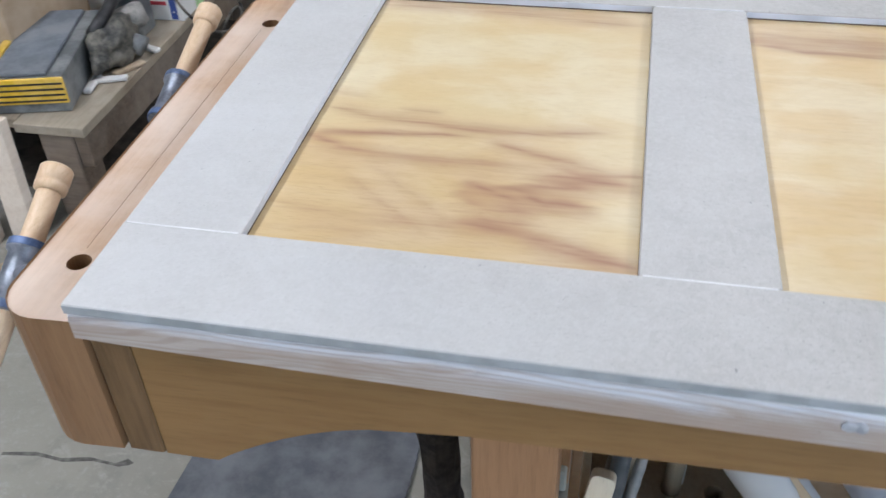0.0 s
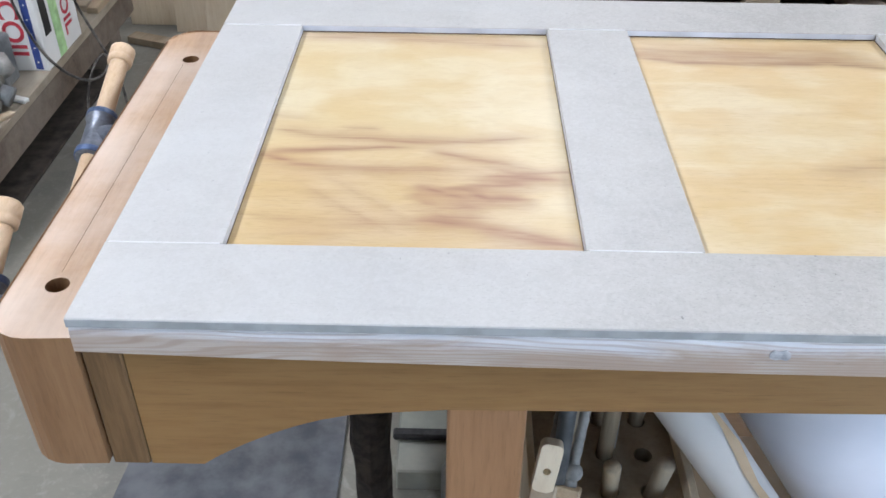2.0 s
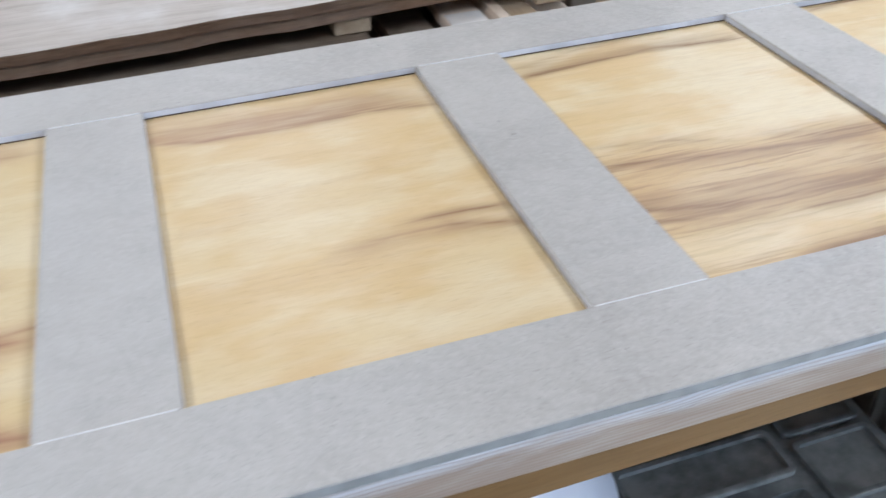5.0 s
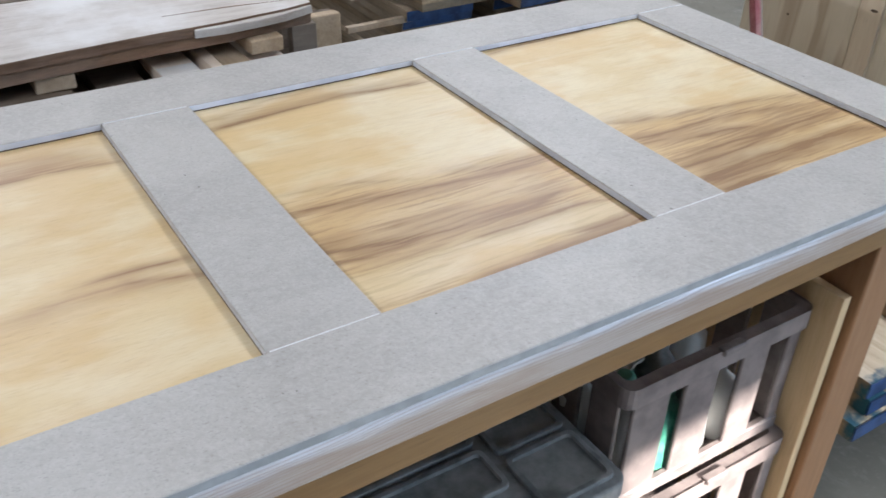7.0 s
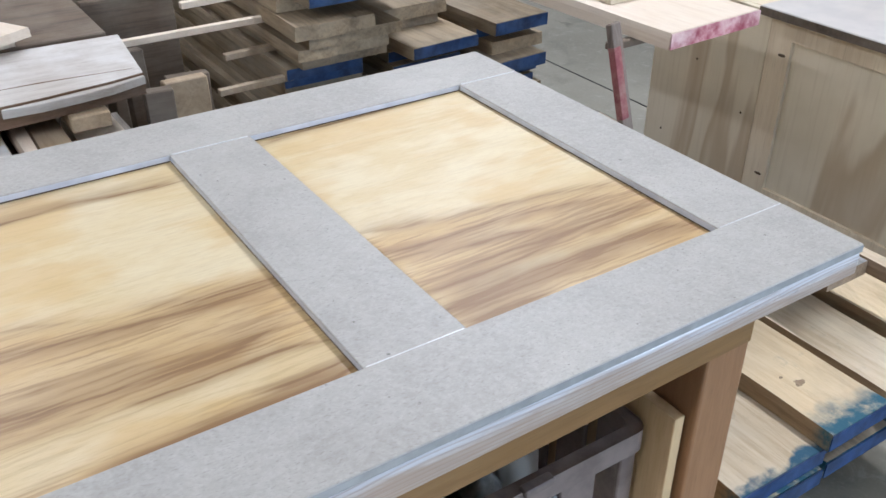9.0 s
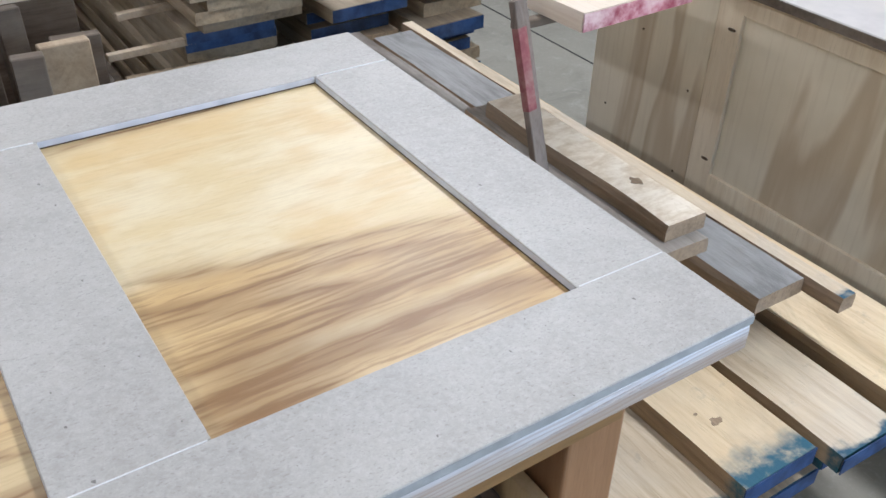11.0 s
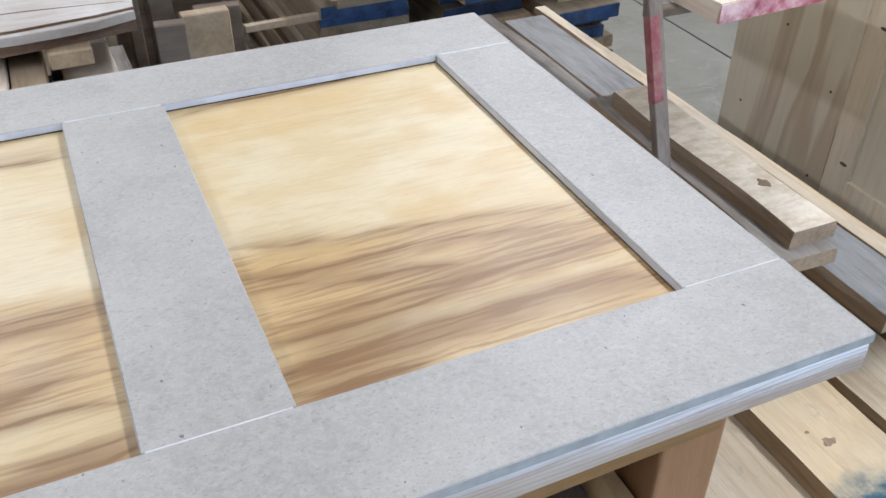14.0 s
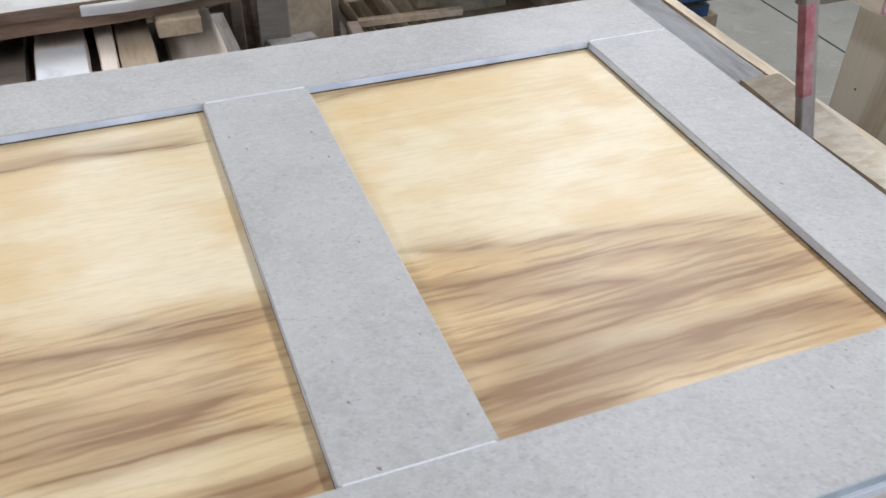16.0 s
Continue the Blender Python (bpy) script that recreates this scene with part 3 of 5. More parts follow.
def prism(outline, holes, z0, z1, bev=0.0, m=None):
    """An upright prism over a flat outline with holes; m turns it into place."""
    bm = bmesh.new()

    def ring(pts, z):
        vs = [bm.verts.new((px, py, z)) for px, py in pts]
        return vs, [bm.edges.new((vs[i], vs[(i + 1) % len(vs)])) for i in range(len(vs))]

    loops = [outline, *holes]
    tops, bots = [ring(p, z1) for p in loops], [ring(p, z0) for p in loops]
    for (tv, te), (bv, be) in zip(tops, bots):
        for i in range(len(tv)):
            j = (i + 1) % len(tv)
            bm.faces.new((tv[i], tv[j], bv[j], bv[i]))
    for level in (tops, bots):
        bmesh.ops.triangle_fill(bm, use_beauty=True, use_dissolve=not holes, edges=[e for _, es in level for e in es])
    if bev > 0:
        es = [e for e in bm.edges if e in set(tops[0][1])]
        bmesh.ops.bevel(bm, geom=es, offset=bev, segments=2, affect="EDGES", profile=0.5)
    if m is not None:
        bm.transform(m)
    return bm


def circle(cx, cy, r, n=20):
    return [(cx + r * math.cos(2 * math.pi * i / n), cy + r * math.sin(2 * math.pi * i / n)) for i in range(n)]


def round_rect(x0, x1, y0, y1, r, n=6):
    pts = []
    for cx, cy, a0 in ((x1 - r, y1 - r, 0), (x0 + r, y1 - r, 90), (x0 + r, y0 + r, 180), (x1 - r, y0 + r, 270)):
        pts += [(cx + r * math.cos(radians(a0 + 90 * i / n)), cy + r * math.sin(radians(a0 + 90 * i / n))) for i in range(n + 1)]
    return pts


def turned(profile, a, b, n=24):
    """A turned body on the line from a to b; profile: (way along 0..1, radius)."""
    bm = bmesh.new()
    a, b = Vector(a), Vector(b)
    q = (b - a).to_track_quat("Z", "Y").to_matrix()
    rings = []
    for s, r in profile:
        c = a.lerp(b, s)
        rings.append([bm.verts.new(c + q @ Vector((r * math.cos(2 * math.pi * i / n), r * math.sin(2 * math.pi * i / n), 0))) for i in range(n)])
    for r0, r1 in zip(rings, rings[1:]):
        for i in range(n):
            bm.faces.new((r0[i], r0[(i + 1) % n], r1[(i + 1) % n], r1[i]))
    bm.faces.new(rings[0]), bm.faces.new(rings[-1])
    return bm


def rough_plank(w, length, t, seed, wob=0.004, cuts=14, wane=0.0):
    """A sawn board from y = 0 to its length, centred on x, its underside at z = 0, with uneven edges."""
    bm = bmesh.new()
    rnd = random.Random(seed)
    rows = []
    ch = min(0.003, t * 0.2)
    for i in range(cuts + 1):
        y = length * i / cuts
        l = -w / 2 + wob * noise.noise(Vector((seed * 3.1, y * 4, 0)))
        r = w / 2 + wob * noise.noise(Vector((seed * 3.1 + 9, y * 4, 0)))
        zt = t + 0.0012 * noise.noise(Vector((seed, y * 5, 4)))
        ye = y + (rnd.uniform(-1, 1) * 0.002 if i in (0, cuts) else 0)
        wn_l, wn_r = ch + wane * max(0, noise.noise(Vector((seed, y * 3, 7)))), ch + wane * max(0, noise.noise(Vector((seed, y * 3, 12))))
        pts = [(l, 0.0), (r, 0.0), (r + 0.5 * wn_r * 0, t * 0.62), (r - wn_r, zt), (l + wn_l, zt), (l, t * 0.62)]
        rows.append([bm.verts.new((px, ye, pz)) for px, pz in pts])
    for a, b in zip(rows, rows[1:]):
        for k in range(6):
            bm.faces.new((a[k], a[(k + 1) % 6], b[(k + 1) % 6], b[k]))
    bm.faces.new(rows[0]), bm.faces.new(rows[-1])
    return bm


def board(label, x0, x1, y0, y1, z0, z1, mat, seed, group, yaw=0.0, painted=None, name="board", wane=0.0, wob=0.004, category="board"):
    """A loose board whose near end lies at y0; painted: the sealer on its near end."""
    ob = mesh_object(name, rough_plank(x1 - x0, y1 - y0, z1 - z0, seed, wob, wane=wane), mat)
    ob.matrix_world = pose((x0 + x1) / 2, y0, z0, 0, 0, yaw)
    tagged(ob, label, category, group)
    if painted:
        w, t = x1 - x0, z1 - z0
        part("painted_end", box(-w / 2 + 0.001, w / 2 - 0.001, -0.0042, -0.0022, 0.001, t - 0.001, 0), painted, ob, "end sealed with rough paint")
    return ob

# ---- the workshop's shell ----
X0, X1, Y0, Y1, H = -4.0, 7.0, -5.0, 7.0, 3.5


def setting(name, bm, mat, label=""):
    return tagged(mesh_object(name, bm, mat), label, "", "", "structure")


setting("floor", box(X0 - 0.2, X1 + 0.2, Y0 - 3, Y1 + 0.2, FLOOR - 0.2, FLOOR, 0), CONCRETE, "worn grey concrete workshop floor with cracks")
for jn, (jx, jy0, jy1) in enumerate(((3.89, -4.5, 6.9),)):
    setting("floor_joint", box(jx, jx + 0.008, jy0, jy1, FLOOR - 0.001, FLOOR + 0.0015, 0), INK_BLACK, "dark sawn control joint in the concrete")
setting("ceiling", box(X0 - 0.2, X1 + 0.2, Y0 - 0.2, Y1 + 0.2, H, H + 0.15, 0), CEILING, "plain pale ceiling")
setting("wall_west", box(X0 - 0.2, X0, Y0, Y1, FLOOR, H, 0), WALLPAINT, "plain workshop wall")
setting("wall_east", box(X1, X1 + 0.2, Y0, Y1, FLOOR, H, 0), WALLPAINT, "plain workshop wall")
setting("wall_north", box(X0, X1, Y1, Y1 + 0.2, FLOOR, H, 0), WALLPAINT, "plain workshop wall")
# the south wall: roller door's opening, and an added side window with slanted head
WX0, WX1, WZ0 = SUN_WINDOW
south = bmesh.new()
box(X0, 1.05, Y0 - 0.2, Y0, FLOOR, H, 0, bm=south)
box(1.05, 2.28, Y0 - 0.2, Y0, 3.1, H, 0, bm=south)
box(WX1, 4.7, Y0 - 0.2, Y0, FLOOR, H, 0, bm=south)
box(4.7, 6.3, Y0 - 0.2, Y0, 2.55, H, 0, bm=south)
box(6.3, X1, Y0 - 0.2, Y0, FLOOR, H, 0, bm=south)
box(2.28, WX1, Y0 - 0.2, Y0, FLOOR, WZ0, 0, bm=south)
setting("wall_south", south, WALLPAINT, "plain workshop wall with openings")
# Unseen lintel and pier, shaped to bound the sun patch under the bench.
head = [(2.28, SUN_HEAD[0]), (WX1, SUN_HEAD[1]), (WX1, H), (2.28, H)]
setting("window_lintel", prism(head, [], 0, 0.2, m=pose(0, Y0, 0, 90)), WALLPAINT, "unseen slanted lintel that bounds the sun patch")
setting("window_pier", box(2.282, WX0, Y0 - 0.198, Y0 - 0.002, WZ0, SUN_HEAD[0] - 0.001, 0), WALLPAINT, "unseen wall pier that bounds the sun patch")
# Unseen walls outside, added to keep sun out of roller door and doorway.
setting("building_opposite", box(-6.0, 2.86, Y0 - 4.4, Y0 - 4.0, FLOOR, 6.2, 0), WALLPAINT, "unseen plain wall that keeps sun out of the openings")
setting("building_beside", box(4.3, 10.0, Y0 - 4.4, Y0 - 4.0, FLOOR, 6.2, 0), WALLPAINT, "unseen plain wall that keeps sun out of the openings")
setting("ground", box(-40, 40, -60, Y0 - 3.0, FLOOR - 0.2, FLOOR - 0.01, 0), CONCRETE, "plain concrete yard outside")
roller = thing("roller_door", "raised grey roller door with daylight in its opening", "door", kind="structure")
for k in range(5):
    part("slat", box(1.052, 2.278, Y0 - 0.19, Y0 - 0.16, 3.09 - 0.07 * (k + 1), 3.085 - 0.07 * k, 0.004), STEEL, roller)
for sx, sy, watts in STRIPS:
    f = thing("strip_light", "white ceiling strip light, switched on", "ceiling light", "ceiling lights", (sx, sy, 3.3))
    part("housing", box(-0.10, 0.10, -1.12, 1.12, 0.01, 0.075, 0.004), WHITE, f)
    for cy in (-0.8, 0.8):
        part("hanger", box(-0.006, 0.006, cy - 0.006, cy + 0.006, 0.075, 0.2, 0), STEEL, f)

# ---- the panelled door on the bench ----
DL, DW, DZ, DT = 2.032, 0.780, 0.900, 0.855
RX = [(0.0, 0.117), (0.4765, 0.594), (0.957, 1.0775), (1.440, 1.5575), (1.9185, 2.032)]
YN, YF, ZS = 0.1165, 0.6635, 0.8906
PATCH = plain("grey_blue_filler", (0.42, 0.43, 0.46), 0.4, 0, 0.45, 90, 0.5, (0.38, 0.33, 0.30))
door = thing("panel_door", "unfinished four-panel door, grey fibreboard frame and plywood panels, on workbench", "door")


def lipping(y, w):
    """The pine strip along the door's edge, a little deeper in the middle of its length than at the ends."""
    bm = bmesh.new()
    rows = []
    for i in range(41):
        px = 0.0004 + (DL - 0.0006) * i / 40
        zb = 0.8575 - 0.0115 * math.sin(math.pi * min(1.0, px / 1.75)) ** 0.8 if px < 1.75 else 0.8575
        rows.append([bm.verts.new((px, py, pz)) for py, pz in ((y, zb + 0.0015), (y + 0.0015, zb), (y + w, zb), (y + w, 0.8890), (y + 0.0042, 0.8890), (y + 0.0026, 0.8878), (y + 0.0010, 0.8848), (y, 0.8800))])
    for p, q in zip(rows, rows[1:]):
        for k in range(8):
            bm.faces.new((p[k], p[(k + 1) % 8], q[(k + 1) % 8], q[k]))
    bm.faces.new(rows[0]), bm.faces.new(rows[-1])
    return bm


for y0, y1 in ((0.0, YN), (YF, DW)):
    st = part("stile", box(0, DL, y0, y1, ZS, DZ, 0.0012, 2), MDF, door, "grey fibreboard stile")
    yo, yi = (y0 + 0.001, y1 - 0.006) if y0 == 0 else (y0 + 0.006, y1 - 0.001)
    part("face_edge", box(0.0003, DL + 0.0003, -0.0005 if y0 == 0 else yo, yi if y0 == 0 else DW + 0.0005, 0.8894, ZS - 0.0003, 0.0), RAWEDGE, st, "grey raw edge of the face sheet, shade put into its colour")
    part("face_edge", box(0.0003, DL + 0.0003, -0.0005 if y0 == 0 else DW, 0.0 if y0 == 0 else DW + 0.0005, ZS - 0.0002, 0.8982, 0.0), RAWEDGE, st, "grey raw edge of the face sheet, shade put into its colour")
    iy = YN if y0 == 0 else YF
    for (q0, q1), (q2, q3) in zip(RX, RX[1:]):
        part("inner_edge", box(q1 + 0.0005, q2 - 0.0005, iy - (0.0008 if y0 == 0 else 0.0003), iy + (0.0003 if y0 == 0 else 0.0008), ZS + 0.0006, DZ - 0.0013, 0.0001), INNER, st, "smooth inner edge, bluish daylight put into its colour")
        # Dark strip laid on the edge for the shade in the panel's gap.
        part("panel_gap", box(q1 + 0.0005, q2 - 0.0005, iy - (0.0008 if y0 == 0 else 0.0005), iy + (0.0005 if y0 == 0 else 0.0008), ZS - 0.0011, ZS + 0.0004, 0), HOLE, st, "dark strip standing in for the shaded gap round the panel")
    part("core_layer", box(0.0015, DL - 0.0015, yo + 0.026 * (y0 == 0), yi - 0.026 * (y0 > 0), DT, 0.8890, 0.0012), CORE, st, "pine core with a bluish sheen painted near its top")
    part("glue_line", box(0.002, DL - 0.002, yo - 0.0009 if y0 == 0 else yi, yo - 0.0001 if y0 == 0 else yi + 0.0008, 0.8884, 0.8897, 0.0002), FILLER, st, "thin white glue line under the face sheet")
    part("lipping", lipping(yo, 0.0255) if y0 == 0 else lipping(yi - 0.0255, 0.0255), CORE, st, "pine lipping with a bluish sheen painted near its top")
for x0, x1 in RX:
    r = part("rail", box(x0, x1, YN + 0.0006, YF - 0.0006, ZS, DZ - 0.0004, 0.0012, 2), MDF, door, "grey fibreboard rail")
    part("core_layer", box(x0 + 0.001, x1 - 0.001, YN + 0.001, YF - 0.001, DT + 0.0005, ZS - 0.0006, 0.0008), CORE, r)
    for xe in (x0, x1):
        if 0.01 < xe < DL - 0.01:
            lo, hi = (0.0002, 0.0008) if xe == x0 else (0.0008, 0.0002)
            part("inner_edge", box(xe - lo, xe + hi, YN + 0.003, YF - 0.003, ZS + 0.0006, DZ - 0.0018, 0.0001), INNER, r, "smooth inner edge, bluish daylight put into its colour")
            # Same shade strip along the rail's edge, no real gap behind it.
            part("panel_gap", box(xe - lo - 0.0002, xe + hi + 0.0002, YN + 0.003, YF - 0.003, ZS - 0.0011, ZS + 0.0004, 0), HOLE, r, "dark strip standing in for the shaded gap round the panel")
    for yj in (YN, YF):
        # White strip: filler plus the highlight painted along the chamfered joint.
        part("filler_line", box(x0 + 0.003, x1 - 0.003, yj - 0.0006, yj + 0.0009, DZ - 0.003, DZ + 0.0004, 0.0003), FILLER, r, "white filler in the joint, edge highlight painted in")


def veneer_panel(number, x0, x1, y0, y1, z0, z1):
    """A plywood panel whose face is cut finely enough to carry the figure of its veneer."""
    nx, ny = 110, 430
    gx, gy = np.meshgrid(np.linspace(x0, x1, nx), np.linspace(y0, y1, ny))
    gx, gy = gx.ravel(), gy.ravel()
    n = nx * ny
    co = np.zeros((n + 4, 3))
    co[:n, 0], co[:n, 1], co[:n, 2] = gx, gy, z1
    co[n:] = [(x0, y0, z0), (x1, y0, z0), (x1, y1, z0), (x0, y1, z0)]
    i = (np.arange(ny - 1)[:, None] * nx + np.arange(nx - 1)[None, :]).ravel()
    quads = np.stack((i, i + 1, i + nx + 1, i + nx), 1).tolist()
    rim = [list(range(nx)), list(range(nx - 1, n, nx)), list(range(n - 1, n - nx - 1, -1)), list(range(n - nx, -1, -nx))]
    corner = [(n, n + 1), (n + 1, n + 2), (n + 2, n + 3), (n + 3, n)]
    walls = [[*reversed(edge), p, q] for edge, (p, q) in zip(rim, corner)]
    me = bpy.data.meshes.new("panel")
    me.from_pydata(co.tolist(), [], quads + walls + [[n + 3, n + 2, n + 1, n]])
    heart, gold, tan = veneer_figure(gx, gy, number)
    rgba = np.ones((n + 4, 4), dtype=np.float32)
    rgba[:n, 0], rgba[:n, 1], rgba[:n, 2] = heart, gold, tan
    me.attributes.new("figure", "FLOAT_COLOR", "POINT").data.foreach_set("color", rgba.ravel())
    me.materials.append(VENEER)
    ob = new("panel", me)
    ob.parent = door
    return tagged(ob, "pale plywood panel with brown heartwood streaks")


for number, ((a0, a1), (b0, b1)) in enumerate(zip(RX, RX[1:]), 1):
    veneer_panel(number, a1 - 0.004, b0 + 0.004, YN - 0.004, YF + 0.004, 0.880, ZS - 0.0012)
part("edge_patch", prism([(0.632, 0.869), (0.637, 0.8665), (0.642, 0.8675), (0.648, 0.866), (0.651, 0.870), (0.650, 0.875), (0.645, 0.8785), (0.640, 0.8770), (0.634, 0.878), (0.631, 0.874)], [], -0.0011, 0.0000, m=pose(0, 0, 0, 90)), PATCH, door, "smear of pale filler on the edge")
part("edge_knot", box(0.692, 0.701, 0.0009, 0.0022, 0.8622, 0.8640, 0.0008), DARKWOOD, door, "small dark knot")
part("edge_knot", box(0.614, 0.620, 0.0009, 0.0022, 0.8608, 0.8619, 0.0005), DARKWOOD, door, "small dark knot")

# ---- the workbench ----
bench = thing("workbench", "planed alder workbench with a deep arched apron and shelf", "workbench")


def apron_front(x):
    return 0.028 + 0.020 * x


part("benchtop", box(0.034, 1.985, 0.075, 0.735, 0.80, DT - 0.0006, 0.002), BENCH, bench)
# the apron's side view, in x and z, and its arch near the end
arch = [(0.031, 0.674), (0.086, 0.673)] + [(0.086 + 0.20 * s, 0.673 + 0.080 * math.sin(s * math.pi / 2) ** 0.9) for s in (0.06, 0.14, 0.24, 0.36, 0.5, 0.64, 0.8, 1.0)]
arch += [(0.342, 0.757), (1.957, 0.749), (1.957, DT - 0.0008), (0.031, DT - 0.0008)]
bm = prism(arch, [], -0.030, 0.0, m=pose(0, 0, 0, 90))
for v in bm.verts:
    v.co.y += apron_front(v.co.x)
part("apron", bm, BENCH, bench, "planed board with an arched end")
part("end_cap", box(-0.0085, 0.030, 0.026, 0.735, 0.675, DT - 0.001, 0.002), ENDGRAIN, bench, "end-grain cap of the bench")
for lx0, lx1, ly in ((0.342, 0.424, 0.040), (1.912, 1.990, 0.090)):
    part("leg", box(lx0, lx1, ly, ly + 0.085, FLOOR, 0.7562 if lx0 < 1 else 0.7485, 0.004, 2), LEG, bench)
    part("leg", box(lx0, lx1, 0.64, 0.725, FLOOR, 0.7995, 0.004, 2), LEG, bench)
part("shelf", box(0.43, 1.470, 0.070, 0.70, 0.262, 0.282, 0.002), BENCH, bench)
part("lower_shelf", box(1.450, 1.905, 0.070, 0.70, 0.010, 0.030, 0.002), BENCH, bench)
part("divider", box(1.452, 1.470, 0.075, 0.70, 0.0305, 0.2615, 0.002), BENCH, bench)
part("stretcher", box(0.425, 1.451, 0.085, 0.12, 0.16, 0.2615, 0.003), BENCH, bench)
part("stretcher", box(0.425, 1.451, 0.66, 0.695, 0.16, 0.2615, 0.003), BENCH, bench)
part("rear_apron", box(0.034, 1.985, 0.7355, 0.76, 0.765, 0.8555, 0.002), BENCH, bench)

# ---- the end vise with its two screws ----
vise = thing("end_vise", "wide wooden end vise jaw with rounded corners and dog holes", "vise")
RJ = 0.044
jaw = [(-0.0115, 0.022), (-0.0115, 0.739)] + [(-0.100 + RJ - RJ * math.sin(radians(a)), 0.740 - RJ + RJ * math.cos(radians(a))) for a in range(0, 91, 15)]
jaw += [(-0.100 + RJ - RJ * math.cos(radians(a)), 0.020 + RJ - RJ * math.sin(radians(a))) for a in range(0, 91, 15)]
DOGS = [(-0.0540, 0.104), (-0.0500, 0.640)]
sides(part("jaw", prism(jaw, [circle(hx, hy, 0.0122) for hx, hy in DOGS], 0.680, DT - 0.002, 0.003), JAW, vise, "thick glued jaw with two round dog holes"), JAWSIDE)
part("glue_line", box(-0.0573, -0.0569, 0.125, 0.622, DT - 0.004, DT - 0.0018, 0), ENDGRAIN, vise, "dark glue line along the jaw")
for hx, hy in DOGS:
    part("dog_hole", turned([(0, 0.0120), (1, 0.0120)], (hx, hy, 0.692), (hx, hy, 0.815), 16), HOLE, vise, "dark bottom of a dog hole")
part("chip", box(-0.008, -0.002, 0.305, 0.312, DT - 0.001, DT + 0.004, 0.001), FILLER, vise, "small white chip")


def vise_screw(cy, cz, dy, dz, back, ahead):
    """A pipe tee on the screw with a turned wooden handle through it."""
    d = Vector((0, dy, dz)).normalized()
    c = Vector((-0.180, cy, cz))
    t = part("pipe_tee", turned([(0, 0.0210), (0.02, 0.0228), (0.15, 0.0228), (0.18, 0.0192), (0.82, 0.0192), (0.85, 0.0228), (0.98, 0.0228), (1, 0.0210)], c - d * 0.041, c + d * 0.041), IRON, vise, "dark iron pipe tee", True)
    part("tee_branch", turned([(0, 0.0185), (0.72, 0.0185), (0.76, 0.0222), (1, 0.0222)], c, c + Vector((0.050, 0, 0))), IRON, t, "", True)
    part("painted_collar", turned([(0, 0.0230), (0.1, 0.0234), (0.9, 0.0234), (1, 0.0230)], c - d * 0.0405, c - d * 0.031), BLUE_TAPE, t, "collar smeared with blue paint", True)
    part("painted_collar", turned([(0, 0.0230), (0.1, 0.0234), (0.9, 0.0234), (1, 0.0230)], c + d * 0.032, c + d * 0.0405), BLUE_TAPE, t, "collar smeared with blue paint", True)
    part("screw", turned([(0, 0.0135), (1, 0.0135)], c + Vector((0.045, 0, 0)), c + Vector((0.090, 0, 0))), STEEL, vise, "threaded steel screw", True)
    a, b = c - d * back, c + d * ahead
    h = part("handle", turned([(0, 0.0125), (0.02, 0.0132), (0.97, 0.0138), (1, 0.0138)], a, b), HANDLE, vise, "turned maple handle", True)
    part("knob", turned([(0, 0.0150), (0.06, 0.0182), (0.30, 0.0190), (0.36, 0.0165), (0.42, 0.0190), (0.90, 0.0190), (1, 0.0160)], b - d * 0.002, b + d * 0.031), HANDLE, h, "", True)


vise_screw(0.552, 0.768, 0.165, 0.060, 0.105, 0.150)
vise_screw(0.155, 0.772, 0.120, 0.064, 0.120, 0.106)

# ---- on the shelf under the bench ----
RACKWOOD = wood("dusty_rack_wood", (0.36, 0.29, 0.20), (0.22, 0.17, 0.115), "z", 1.0, 0.75, 0.6, 0.4, (0.36, 0.32, 0.26), None, 0.4, 0.4)
rack = thing("dog_rack", "dusty wooden rack with round holes for bench dogs, on the shelf", "rack")
RX0, RX1, RY0, RY1, RZ = 0.446, 0.658, 0.105, 0.345, 0.500
holes = [circle(RX0 + 0.055 + 0.052 * i, RY0 + 0.052 + 0.062 * j, 0.0125, 14) for i in range(3) for j in range(3)]
part("rack_top", prism([(RX0 + 0.011, RY0 + 0.011), (RX1 - 0.011, RY0 + 0.011), (RX1 - 0.011, RY1 - 0.011), (RX0 + 0.011, RY1 - 0.011)], holes, RZ - 0.04, RZ - 0.015), RACKWOOD, rack, "board bored with round holes")
part("side", box(RX0, RX1, RY0, RY0 + 0.0105, 0.2825, RZ + 0.012, 0.001), PLY, rack)
part("side", box(RX0, RX1, RY1 - 0.0105, RY1, 0.2825, RZ + 0.012, 0.001), PLY, rack)
part("side", box(RX0, RX0 + 0.0105, RY0 + 0.011, RY1 - 0.011, 0.2825, RZ + 0.012, 0.001), PLY, rack)
part("side", box(RX1 - 0.0105, RX1, RY0 + 0.011, RY1 - 0.011, 0.2825, RZ + 0.012, 0.001), PLY, rack)
part("base", box(RX0 + 0.011, RX1 - 0.011, RY0 + 0.011, RY1 - 0.011, 0.2825, 0.30, 0), DARKWOOD, rack)
